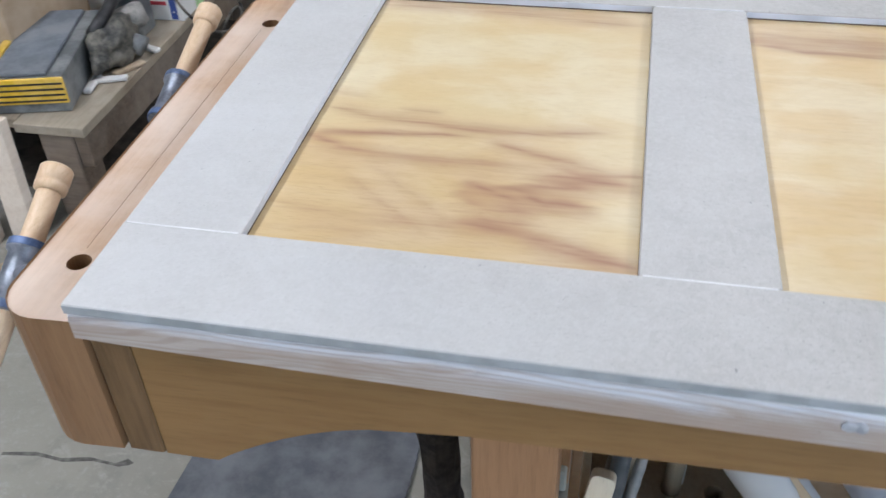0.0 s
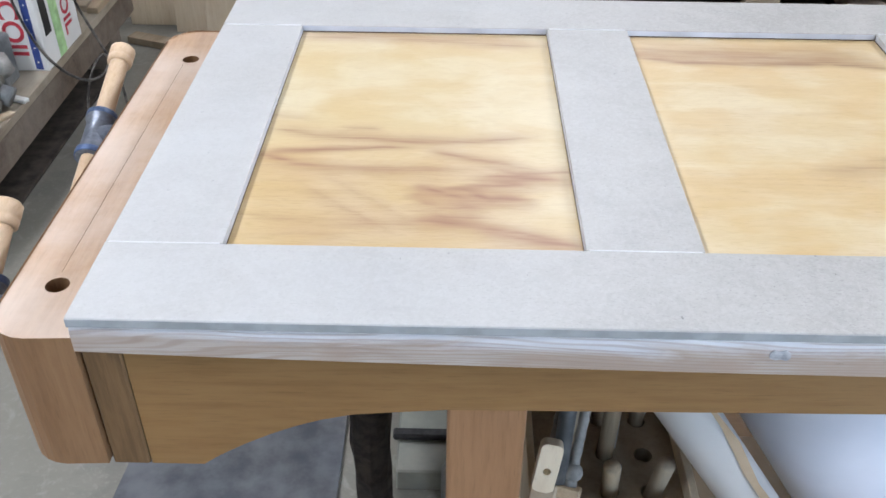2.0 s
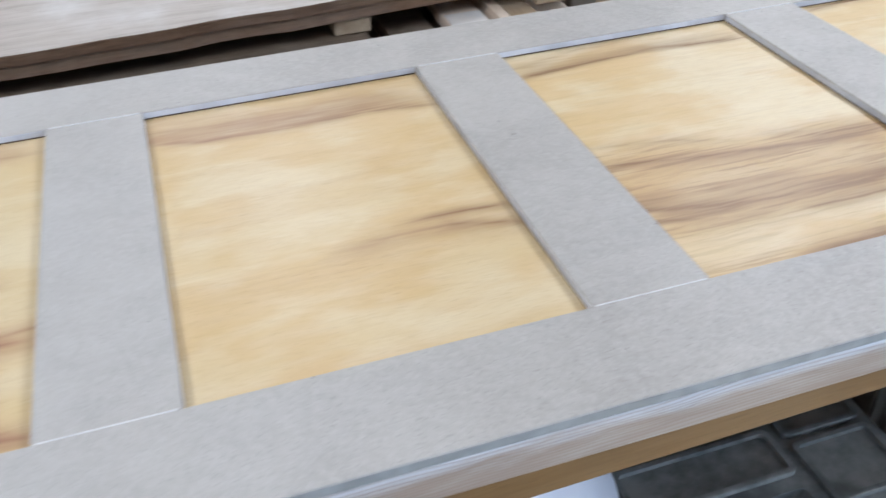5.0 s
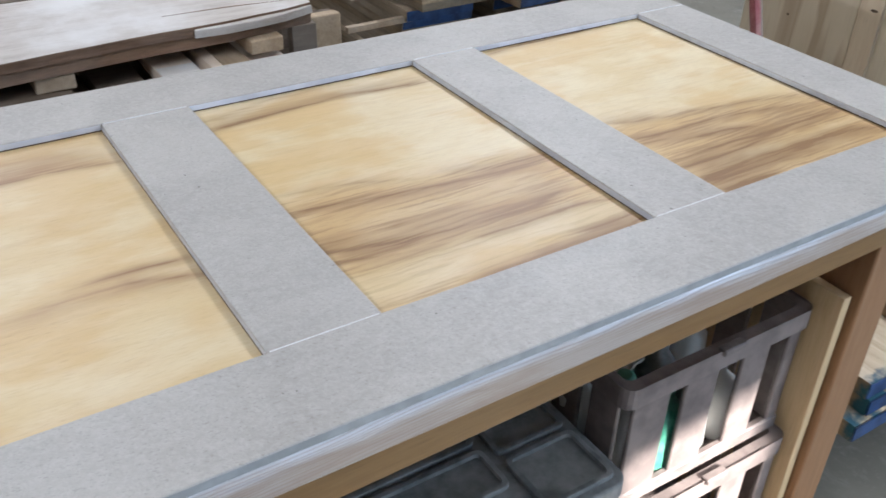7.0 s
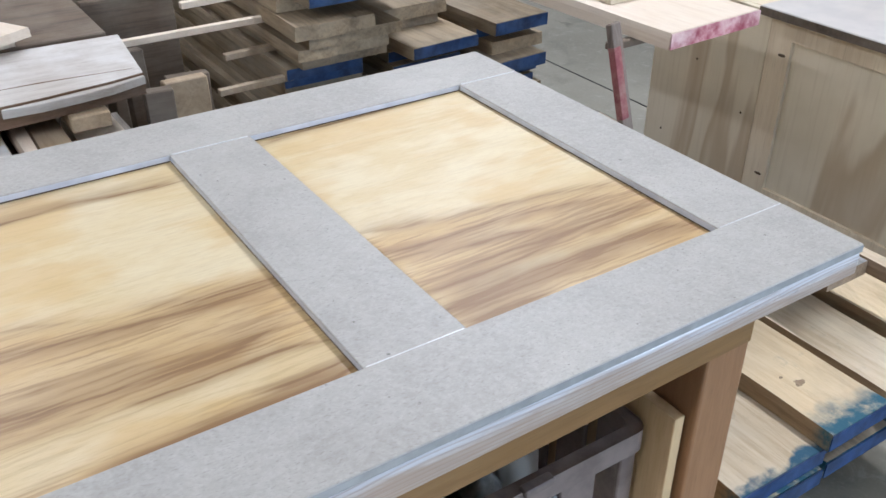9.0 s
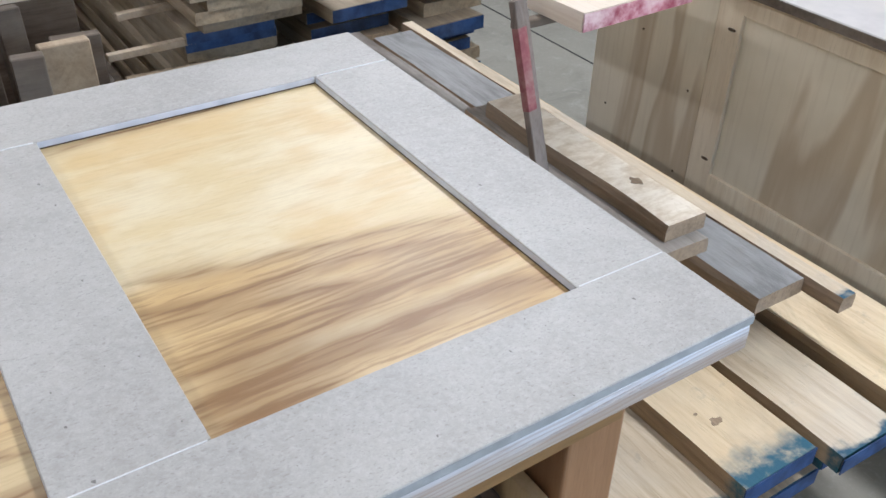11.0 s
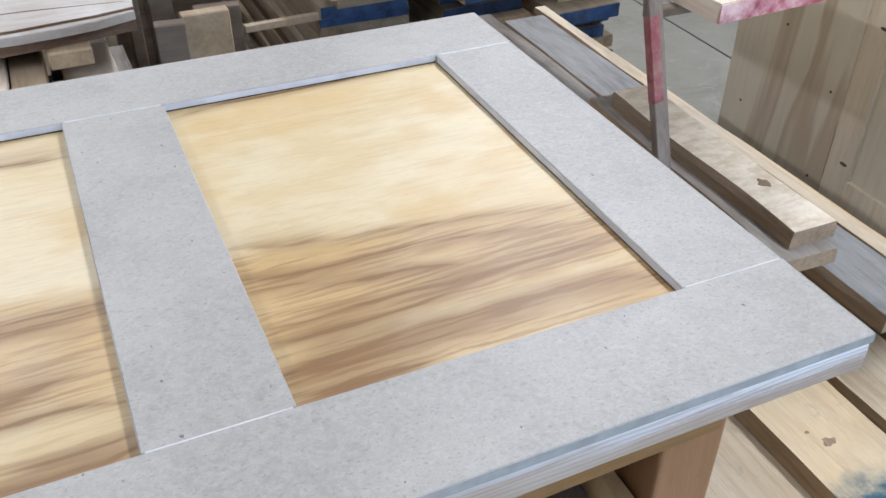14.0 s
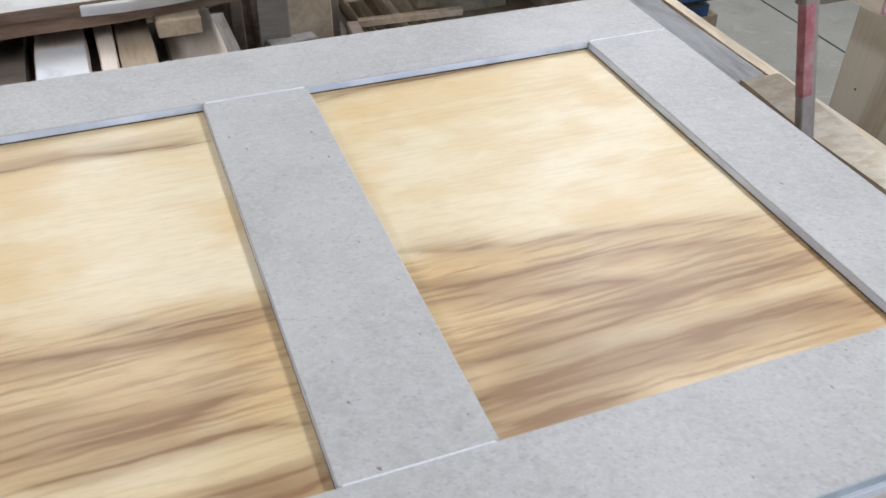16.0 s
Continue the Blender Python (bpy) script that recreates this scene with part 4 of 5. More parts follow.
for k, (i, j, tx, ty, up) in enumerate(((1, 0, -0.006, -0.012, 0.050), (2, 0, 0.010, -0.010, 0.055), (0, 1, 0.004, 0.006, 0.085), (1, 1, 0.004, 0.004, 0.090), (2, 2, -0.002, 0.006, 0.095), (1, 2, 0.004, 0.004, 0.085))):
    px, py = RX0 + 0.055 + 0.052 * i, RY0 + 0.052 + 0.062 * j
    dog = thing("bench_dog", "dusty round wooden bench dog standing in its hole", "bench dog", "bench dogs in the rack")
    part("peg", turned([(0, 0.0105), (0.95, 0.0112), (1, 0.0095)], (px, py, RZ - 0.039), (px + tx, py + ty, RZ + up)), RACKWOOD, dog, "", True)
    part("spring", box(px + tx * 0.4 + 0.0095, px + tx * 0.4 + 0.0115, py - 0.003, py + 0.003, RZ, RZ + up * 0.7, 0), STEEL, dog, "bullet spring strip")
for k, (a, b) in enumerate((((0.500, 0.150, 0.530), (0.545, 0.285, 0.705)), ((0.470, 0.150, 0.535), (0.515, 0.290, 0.695)))):
    rod = thing("screw_clamp", "grey steel clamp screw with ball joint and wooden pad", "clamp", "clamps in the rack")
    a, b = Vector(a), Vector(b)
    d = (b - a).normalized()
    part("screw", turned([(0, 0.0065)] + [(s / 24, 0.0072 if s % 2 else 0.0064) for s in range(1, 24)] + [(1, 0.0065)], a, b, 12), STEEL, rod, "", True)
    ball = bmesh.new()
    bmesh.ops.create_icosphere(ball, subdivisions=2, radius=0.0135, matrix=Matrix.Translation(a))
    part("ball", ball, STEEL, rod, "", True)
    part("neck", turned([(0, 0.008), (1, 0.010)], a, a - d * 0.028, 14), STEEL, rod, "", True)
    pad = box(-0.016, 0.016, -0.013, 0.013, -0.018, 0.018, 0.002)
    pad.transform(Matrix.Translation(a - d * 0.036) @ d.to_track_quat("Z", "Y").to_matrix().to_4x4())
    part("pad", pad, OFFCUT, rod, "pale wooden pad")
clip = thing("wooden_block", "small pale wooden block with a drilled hole, leaning in the rack", "block")
part("block", prism(round_rect(-0.014, 0.014, -0.035, 0.035, 0.008, 4), [circle(0, -0.004, 0.005, 12)], -0.008, 0.008, 0.001, pose(0.466, 0.138, 0.555, 75, 8, -6)), PLY, clip)
hold = thing("holdfast", "dark grey steel holdfast leaning in the rack", "holdfast")
part("shank", turned([(0, 0.010), (0.9, 0.011), (1, 0.008)], (0.478, 0.128, 0.475), (0.492, 0.185, 0.640), 14), plain("dark_grey_steel", (0.075, 0.080, 0.085), 0.55, 0.2, 0.3, 40, 0.4, (0.20, 0.185, 0.165)), hold, "", True)

stand = thing("cardboard_box", "dusty brown cardboard box on the shelf under the paper", "box")
part("carton", box(0.685, 1.000, 0.085, 0.40, 0.2825, 0.330, 0.003), KRAFT, stand)
part("flap", box(0.687, 0.998, 0.086, 0.24, 0.3305, 0.3335, 0.001), KRAFT, stand)
tube = thing("paper_tube", "leaning white cardboard mailing tube with a torn sleeve", "tube")
# White tube's greyer tone stands in for the shade under the bench.
part("tube", turned([(0, 0.030), (0.01, 0.032), (0.99, 0.032), (1, 0.030)], (0.757, 0.122, 0.458), (0.570, 0.122, 0.740), 28), plain("shaded_card_tube", (0.47, 0.465, 0.46), 0.6, 0, 0.1, 10, 0.4, (0.36, 0.33, 0.30)), tube, "", True)
part("end_band", turned([(0, 0.0312), (1, 0.0330)], (0.775, 0.122, 0.431), (0.7505, 0.122, 0.468), 28), CASE_GREY, tube, "grey plastic end plug", True)
part("torn_sleeve", prism([(0.002, -0.17), (0.006, -0.17), (0.011, -0.10), (0.006, -0.02), (0.013, 0.05), (0.007, 0.12), (0.012, 0.17), (0.001, 0.17), (0.004, 0.08), (-0.003, 0)], [], 0, 0.0015, m=pose(0.690, 0.094, 0.600, 84, -33.5, 0)), KRAFT, tube, "torn brown paper edge")
# a large loose roll of white paper: a spiral sheet with thickness
roll = thing("paper_roll", "large loose roll of white paper leaning under the bench", "paper roll")
axis_a, axis_b = Vector((0.969, 0.257, 0.411)), Vector((0.770, 0.254, 0.722))
q = (axis_b - axis_a).to_track_quat("Z", "Y").to_matrix()
for name, first, last in (("outer_sheet", 0, 46), ("inner_sheet", 46, 97)):
    bm, prev = bmesh.new(), None
    for i in range(first, last + 1):
        a = 2 * math.pi * i / 40 + 2.4
        r = 0.134 - 0.006 * i / 40 - (0.001 if first else 0)
        ring = [bm.verts.new(p + q @ Vector((rr * math.cos(a), rr * math.sin(a), 0))) for p in (axis_a, axis_b) for rr in (r, r - 0.0012)]
        if prev:
            for k0, k1 in ((0, 2), (3, 1), (1, 0), (2, 3)):
                bm.faces.new((prev[k0], prev[k1], ring[k1], ring[k0]))
        prev = ring
    part(name, bm, PAPER, roll, "", True)


def organiser(z, x0, x1, y0, y1, mat_lid):
    o = thing("organiser_case", "dusty grey plastic organiser case with yellow latches, on the shelf", "tool case", "stacked cases")
    part("tray", prism(round_rect(x0 + 0.006, x1 - 0.006, y0 + 0.006, y1 - 0.006, 0.02), [], z, z + 0.060, 0.003), CASE_BLACK, o, "dark lower tray")
    lid = part("lid", prism(round_rect(x0, x1, y0, y1, 0.025), [round_rect(x0 + 0.12, x1 - 0.16, y0 + 0.012, y0 + 0.055, 0.01, 3)], z + 0.0605, z + 0.088, 0.004), mat_lid, o, "ribbed grey lid")
    for rx0, rx1, ry0, ry1 in ((x0 + 0.02, x1 - 0.155, y0 + 0.075, y0 + 0.155), (x0 + 0.02, x1 - 0.155, y0 + 0.165, y1 - 0.02), (x1 - 0.14, x1 - 0.015, y0 + 0.015, y0 + 0.12), (x1 - 0.14, x1 - 0.015, y0 + 0.13, y0 + 0.235), (x1 - 0.14, x1 - 0.015, y0 + 0.245, y1 - 0.02)):
        part("lid_panel", prism(round_rect(rx0, rx1, ry0, ry1, 0.012, 4), [round_rect(rx0 + 0.008, rx1 - 0.008, ry0 + 0.008, ry1 - 0.008, 0.008, 4)], z + 0.0885, z + 0.096, 0.002), mat_lid, lid)
    part("handle", box(x0 + 0.16, x1 - 0.20, y0 - 0.012, y0 - 0.001, z + 0.03, z + 0.055, 0.004, 2), CASE_BLACK, o)
    part("latch", box(x0 - 0.008, x0 - 0.0005, y0 + 0.05, y0 + 0.13, z + 0.02, z + 0.094, 0.003, 2), YELLOW, o, "yellow latch")
    part("latch", box(x1 - 0.15, x1 - 0.09, y0 - 0.008, y0 - 0.0005, z + 0.02, z + 0.080, 0.003, 2), CASE_GREY, o, "grey latch")
    part("latch", box(x0 + 0.04, x0 + 0.10, y0 - 0.008, y0 - 0.0005, z + 0.02, z + 0.080, 0.003, 2), YELLOW, o, "yellow latch")


organiser(0.2825, 1.065, 1.465, 0.105, 0.50, CASE_GREY)
organiser(0.3800, 1.055, 1.468, 0.095, 0.49, CASE_GREY)



def slatted_crate(x0, x1, y0, y1, z0, z1, label, slats):
    c = thing("slatted_crate", label, "crate", "stacked crates")
    r = part("rim", prism(round_rect(x0 - 0.012, x1 + 0.006, y0 - 0.014, y1 + 0.012, 0.02, 4), [round_rect(x0 + 0.006, x1 - 0.010, y0 + 0.008, y1 - 0.008, 0.012, 4)], z1 - 0.034, z1, 0.003), CRATE, c, "thick rolled rim")
    part("tab", box(x0 + 0.172, x0 + 0.220, y0 - 0.020, y0 - 0.004, z1 - 0.006, z1 + 0.006, 0.002), CRATE, r)
    for a, b in slats:
        part("slat", box(a, b, y0 - 0.004, y0 + 0.004, z0, z1 - 0.0345, 0.002), CRATE, c)
        part("slat", box(a, b, y1 - 0.004, y1 + 0.004, z0, z1 - 0.0345, 0.002), CRATE, c)
    for k in range(5):
        ya = y0 + 0.012 + 0.082 * k
        for xx in (x0, x1 - 0.008):
            part("slat", box(xx, xx + 0.008, ya, ya + 0.060, z0, z1 - 0.0345, 0.002), CRATE, c)
    part("lower_band", box(x0, x1, y0 - 0.007, y0 + 0.007, z0, z0 + 0.028, 0.003), CRATE, c)
    part("base", box(x0, x1, y0 + 0.0075, y1 - 0.008, z0, z0 + 0.008, 0), CRATE, c)


CX0, CX1, CY0, CY1, CZ0, CZ1 = 1.490, 1.872, 0.150, 0.560, 0.330, 0.588
SLATS = [(1.506, 1.580), (1.612, 1.682), (1.735, 1.797), (1.842, 1.870)]
slatted_crate(CX0, CX1, CY0, CY1, CZ0, CZ1, "dusty brown plastic crate with tall slats, full of bottles", SLATS)
slatted_crate(CX0 + 0.010, CX1 - 0.004, CY0 - 0.022, CY1 - 0.03, 0.0305, 0.3295, "lower brown plastic crate, sunlit, under another crate", SLATS)
rnd = random.Random(5)
ODD = [("bottle", "white plastic glue bottle lying in the crate", "bottle", WHITE), ("bottle", "green plastic bottle in the crate", "bottle", GREEN), ("spray_can", "dusty grey spray can in the crate", "can", STEEL), ("jar", "cloudy plastic jar in the crate", "jar", WHITE)]
for k in range(14):
    nm, lb, cat, mt = ODD[k % 4]
    o = thing(nm, lb, cat, "oddments in the crate")
    bx, by = 1.525 + 0.080 * (k % 4) + rnd.uniform(-0.01, 0.01), 0.195 + 0.085 * (k // 4) + rnd.uniform(-0.008, 0.008)
    bz, h = CZ0 + 0.009, rnd.uniform(0.13, 0.20)
    top = (bx + rnd.uniform(-0.02, 0.02), by + rnd.uniform(-0.02, 0.02), bz + h)
    part("body", turned([(0, 0.029), (0.03, 0.032), (0.72, 0.032), (0.86, 0.013), (1, 0.012)], (bx, by, bz), top, 18), mt, o, "", True)
    part("cap", turned([(0, 0.014), (0.9, 0.013), (1, 0.009)], top, (top[0], top[1], top[2] + 0.022), 14), (GREEN, CASE_BLACK, WHITE, RED)[(k * 3) % 4], o, "", True)
for k, (px, py, ang) in enumerate(((1.545, 0.24, 20), (1.60, 0.28, 70), (1.50, 0.33, -30), (1.72, 0.34, 10))):
    o = thing("paper_packet", "crumpled pale packet lying on top of the crate's contents", "packet", "oddments in the crate")
    bm = bmesh.new()
    bmesh.ops.create_grid(bm, x_segments=8, y_segments=8, size=0.5)
    for v in bm.verts:
        v.co = Vector((v.co.x * 0.11, v.co.y * 0.06, 0.014 * noise.noise(Vector((v.co.x * 5 + k * 7, v.co.y * 5, 1)))))
    bmesh.ops.solidify(bm, geom=list(bm.faces), thickness=0.004)
    bm.transform(pose(px, py, CZ0 + 0.205 + 0.012 * k, 8 * k - 10, 6, ang))
    part("wrapper", bm, (WHITE, STEEL, GREEN, CARD)[k], o)
tagged(mesh_object("plywood_board", box(1.888, 1.906, 0.104, 0.52, 0.0305, 0.622, 0.001), GOLDPLY), "plain plywood board standing on edge beside the bench leg", "board")

# ---- under the bench, on the floor ----
sheet = tagged(mesh_object("metal_sheet", prism([(-0.36, 0.30), (0.115, 0.30), (0.115, 1.25), (-0.30, 1.25)], [], FLOOR + 0.001, FLOOR + 0.012, 0.002), SHEETMETAL), "stained blue-grey sheet lying flat on the concrete", "sheet")
# Solid dark upright stands in for a dark, ragged, bark-edged gap.
BLACKBARK = plain("black_bark", (0.030, 0.022, 0.018), 0.95, 0, 0.5, 40, 0.2, (0.10, 0.08, 0.06))
post = thing("bark_upright", "dark rough-barked upright in place of a dark gap under the bench", "log")
bm = turned([(s / 14, 0.034 + 0.001 * math.sin(s * 2.3)) for s in range(15)], (0.212, 0.47, FLOOR), (0.208, 0.45, 0.50), 14)
for v in bm.verts:
    v.co += Vector((1, 1, 0)) * 0.007 * noise.noise(v.co * 40)
part("bark", bm, BLACKBARK, post)
plinth = thing("machine_base", "grey-green painted metal machine base under the bench", "machine base")
part("plate", box(0.235, 0.42, 0.62, 1.02, FLOOR, FLOOR + 0.06, 0.004), plain("grey_green_enamel", (0.30, 0.32, 0.28), 0.45, 0, 0.15, 8, 0.4), plinth)
part("bar", box(0.225, 0.43, 0.70, 0.725, FLOOR + 0.061, FLOOR + 0.078, 0.004), CASE_BLACK, plinth)
part("wheel", turned([(0, 0.055), (0.2, 0.065), (0.8, 0.065), (1, 0.055)], (0.330, 0.56, FLOOR + 0.066), (0.372, 0.56, FLOOR + 0.066), 24), CASE_GREY, plinth, "grey wheel on its edge", True)

crack = [(-0.75, 0.515), (-0.68, 0.528), (-0.62, 0.522), (-0.56, 0.535), (-0.50, 0.530), (-0.478, 0.545), (-0.462, 0.538), (-0.47, 0.530), (-0.49, 0.523), (-0.55, 0.527), (-0.61, 0.514), (-0.67, 0.519), (-0.75, 0.508)]
setting("floor_crack", prism(crack, [], FLOOR - 0.001, FLOOR + 0.0005), plain("cracked_concrete", (0.115, 0.108, 0.095), 0.9, 0, 0.5, 60), "ragged crack in the concrete")

# ---- the low bench at the wall, with tools and a carton ----
lowb = thing("low_bench", "low rough wooden bench covered in sawdust", "bench")
LZ = 0.20
DUSTTOP = wood("dusty_bench_board", (0.34, 0.285, 0.215), (0.19, 0.15, 0.108), "y", 0.9, 0.8, 0.6, 0.7, (0.42, 0.375, 0.30), None, 0.4, 0.2)
for k in range(4):
    part("top_board", box(-0.905 - 0.205 * (k + 1) + 0.004, -0.905 - 0.205 * k, 1.30 + 0.02 * (k % 2), 2.76, LZ - 0.028, LZ, 0.002), DUSTTOP, lowb)
part("beam", box(-0.945, -0.908, 1.31, 2.75, LZ - 0.125, LZ - 0.0285, 0.003), DARKWOOD, lowb)
part("beam", box(-1.69, -1.65, 1.31, 2.75, LZ - 0.125, LZ - 0.0285, 0.003), DUSTTOP, lowb)
# Dark sheet on the concrete in place of the bench's shadow.
tagged(mesh_object("dark_floor_board", box(-1.62, -0.955, 1.42, 2.56, FLOOR + 0.0005, FLOOR + 0.014, 0.002), plain("floor_shade_tone", (0.050, 0.040, 0.032), 0.8, 0, 0.5, 18, 0.4, (0.085, 0.070, 0.056))), "dark sheet standing in for shade on the floor under the low bench", "board")
for lx, ly in ((-1.00, 1.36), (-1.00, 2.62), (-1.64, 1.36), (-1.64, 2.62)):
    part("leg", box(lx - 0.05, lx + 0.05, ly - 0.05, ly + 0.05, FLOOR, LZ - 0.0285, 0.004), DARKWOOD, lowb)
for k, (bx, by, h, tilt) in enumerate(((-1.10, 1.20, 0.36, 4), (-1.20, 1.17, 0.40, 2))):
    o = tagged(mesh_object("wood_offcut", box(-0.035, 0.035, -0.018, 0.018, 0, h, 0.002), PLANED), "pale offcut standing against the low bench", "offcut", "offcuts by the bench")
    o.matrix_world = pose(bx, by, FLOOR, -tilt, 0, 12 * k)
for k, (a, b, w, h) in enumerate((((-1.02, 1.05), (-0.70, 1.22), 0.07, 0.03), ((-1.25, 0.85), (-0.90, 1.12), 0.09, 0.04))):
    o = tagged(mesh_object("wood_offcut", box(0, math.dist(a, b), -w / 2, w / 2, 0, h, 0.002), OFFCUT), "dusty offcut lying on the floor", "offcut", "offcuts by the bench")
    o.matrix_world = pose(a[0], a[1], FLOOR, 0, 0, math.degrees(math.atan2(b[1] - a[1], b[0] - a[0])))


def lettering(parent, words, size, m, mat, name="lettering"):
    cu = bpy.data.curves.new(name, "FONT")
    cu.body, cu.size, cu.extrude, cu.align_x, cu.align_y = words, size, 0.0004, "CENTER", "CENTER"
    cu.offset = size * 0.018
    cu.materials.append(mat)
    ob = new(name, cu)
    ob.matrix_world = m
    ob.parent = parent
    return ob


carton = thing("trim_carton", "white carton with red lettering and blue band on low bench", "carton")
BX0, BX1, BY0, BY1, BZ1 = -1.300, -0.905, 1.945, 2.230, 0.660
part("carton_body", box(BX0, BX1, BY0, BY1, LZ, BZ1, 0.003), CARD, carton)
part("blue_band", box(BX1 - 0.040, BX1 - 0.018, BY0 - 0.0012, BY0 - 0.0002, LZ + 0.006, BZ1 - 0.01, 0), INK_BLUE, carton)
for k in range(9):
    part("dot", turned([(0, 0.0028), (1, 0.0028)], (BX1 - 0.029, BY0 - 0.0012, LZ + 0.03 + 0.045 * k), (BX1 - 0.029, BY0 - 0.0018, LZ + 0.03 + 0.045 * k), 10), CARD, carton)
lettering(carton, "TRIM COIL", 0.088, pose(BX1 - 0.085, BY0 - 0.0010, LZ + 0.235, 0, 0, 0) @ pose(0, 0, 0, 90, 0, 0) @ pose(0, 0, 0, 0, 0, -90), INK_RED)
lettering(carton, "501", 0.040, pose(BX1 - 0.145, BY0 - 0.0010, LZ + 0.15, 90, 0, 0) @ pose(0, 0, 0, 0, 0, -90), INK_BLACK)
part("black_panel", box(BX1 + 0.0002, BX1 + 0.0012, BY0 + 0.03, BY0 + 0.075, LZ + 0.10, BZ1 - 0.02, 0), INK_BLACK, carton)
part("green_band", box(BX1 + 0.0002, BX1 + 0.0012, BY0 + 0.095, BY0 + 0.15, LZ + 0.004, BZ1 - 0.01, 0), INK_GREEN, carton)
lettering(carton, "TRIM COIL", 0.080, pose(BX1 + 0.0010, BY0 + 0.20, LZ + 0.235, 90, 0, 90) @ pose(0, 0, 0, 0, 0, -90), INK_RED)


def cable(name, label, pts, r=0.004):
    cu = bpy.data.curves.new(name, "CURVE")
    cu.dimensions, cu.bevel_depth, cu.bevel_resolution = "3D", r, 2
    s = cu.splines.new("NURBS")
    s.points.add(len(pts) - 1)
    for p, c in zip(s.points, pts):
        p.co = (*c, 1)
    s.use_endpoint_u, s.order_u = True, 4
    cu.materials.append(RUBBER)
    return tagged(new(name, cu), label, "cable")


cable("power_cable", "black power cable draped over the carton and hanging to the floor", [(-1.10, 2.05, 0.667), (-1.0, 1.97, 0.672), (-0.97, 1.925, 0.62), (-0.96, 1.92, 0.45), (-0.92, 1.915, 0.30), (-0.86, 1.93, 0.20), (-0.80, 1.98, 0.14), (-0.76, 2.06, 0.16), (-0.79, 2.12, 0.20), (-0.84, 2.08, 0.15), (-0.855, 2.0, 0.02), (-0.80, 1.95, -0.05), (-0.74, 2.0, -0.06), (-0.74, 2.1, 0.02), (-0.80, 2.16, 0.16), (-0.88, 2.16, 0.33), (-0.895, 2.13, 0.55), (-0.93, 2.10, 0.67), (-1.0, 2.12, 0.667)], 0.0045)
CASE_BLUE = plain("blue_grey_case_lid", (0.15, 0.17, 0.20), 0.5, 0, 0.25, 12, 0.4, (0.26, 0.26, 0.25))
tcase = thing("tool_case", "grey tool case with yellow edges on the low bench", "tool case")
tm = pose(-1.085, 1.405, LZ, 0, 0, 14)
for nm, dims, mt in (("body", (-0.10, 0.10, -0.05, 0.36, 0.001, 0.105), CASE_GREY), ("lid", (-0.085, 0.06, -0.045, 0.34, 0.106, 0.118), CASE_BLUE), ("yellow_edge", (-0.108, -0.086, -0.055, 0.365, 0.106, 0.122), YELLOW), ("yellow_end", (-0.108, 0.104, -0.058, -0.0505, 0.03, 0.105), YELLOW)):
    bm = box(*dims, 0.004, 2)
    bm.transform(tm)
    part(nm, bm, mt, tcase)
for k in range(4):
    bm = box(-0.10, 0.10, -0.0595, -0.0582, 0.038 + 0.016 * k, 0.043 + 0.016 * k, 0)
    bm.transform(tm)
    part("rib", bm, CASE_BLACK, tcase)


def lump(cx, cy, cz, sx, sy, sz, seed, amp=0.25):
    bm = bmesh.new()
    bmesh.ops.create_icosphere(bm, subdivisions=4, radius=1.0)
    for v in bm.verts:
        n = 1 + amp * noise.noise(v.co * 1.7 + Vector((seed, 0, 0))) + amp * 0.4 * noise.noise(v.co * 5 + Vector((seed, 3, 0)))
        v.co = Vector((cx + sx * v.co.x * n, cy + sy * v.co.y * n, max(cz - sz, cz + sz * v.co.z * n)))
    return bm


DUSTBLACK = plain("dusty_black_tool", (0.035, 0.036, 0.036), 0.5, 0, 0.4, 30, 0.75, (0.22, 0.20, 0.16))
planer = thing("power_planer", "dusty dark grey power tool with bulky body and grip", "power tool")
part("body", lump(-0.985, 1.66, LZ + 0.062, 0.055, 0.11, 0.062, 3, 0.4), DUSTBLACK, planer, "", True)
part("motor", turned([(0, 0.030), (0.1, 0.038), (0.8, 0.038), (1, 0.028)], (-1.02, 1.74, LZ + 0.075), (-0.945, 1.80, LZ + 0.10), 20), STEEL, planer, "", True)
part("grip", turned([(0, 0.020), (0.5, 0.017), (1, 0.021)], (-1.00, 1.60, LZ + 0.115), (-1.01, 1.80, LZ + 0.165), 16), CASE_BLACK, planer, "", True)
part("chute", turned([(0, 0.024), (1, 0.030)], (-0.96, 1.70, LZ + 0.055), (-0.915, 1.70, LZ + 0.035), 18), CASE_GREY, planer, "", True)
part("motor_block", box(-1.06, -0.975, 1.80, 1.90, LZ + 0.001, LZ + 0.15, 0.012, 3), CASE_GREY, planer, "square grey motor housing")
for k, (px, py, an) in enumerate(((-0.955, 1.55, 20), (-0.93, 1.62, 60), (-0.94, 1.75, -20), (-0.99, 1.52, 100))):
    o = tagged(mesh_object("scrap", box(-0.05, 0.05, -0.012, 0.012, 0, 0.012, 0.003), (CHALK, OFFCUT, WHITE, CHALK)[k]), "pale scrap lying on the low bench", "scrap", "scraps on the bench")
    o.matrix_world = pose(px, py, LZ + 0.001, 0, 0, an)
part_box = thing("kraft_carton", "brown cardboard box at the back of the low bench", "carton")
part("carton_body", box(-1.62, -1.20, 1.52, 1.92, LZ, 0.50, 0.004), KRAFT, part_box)
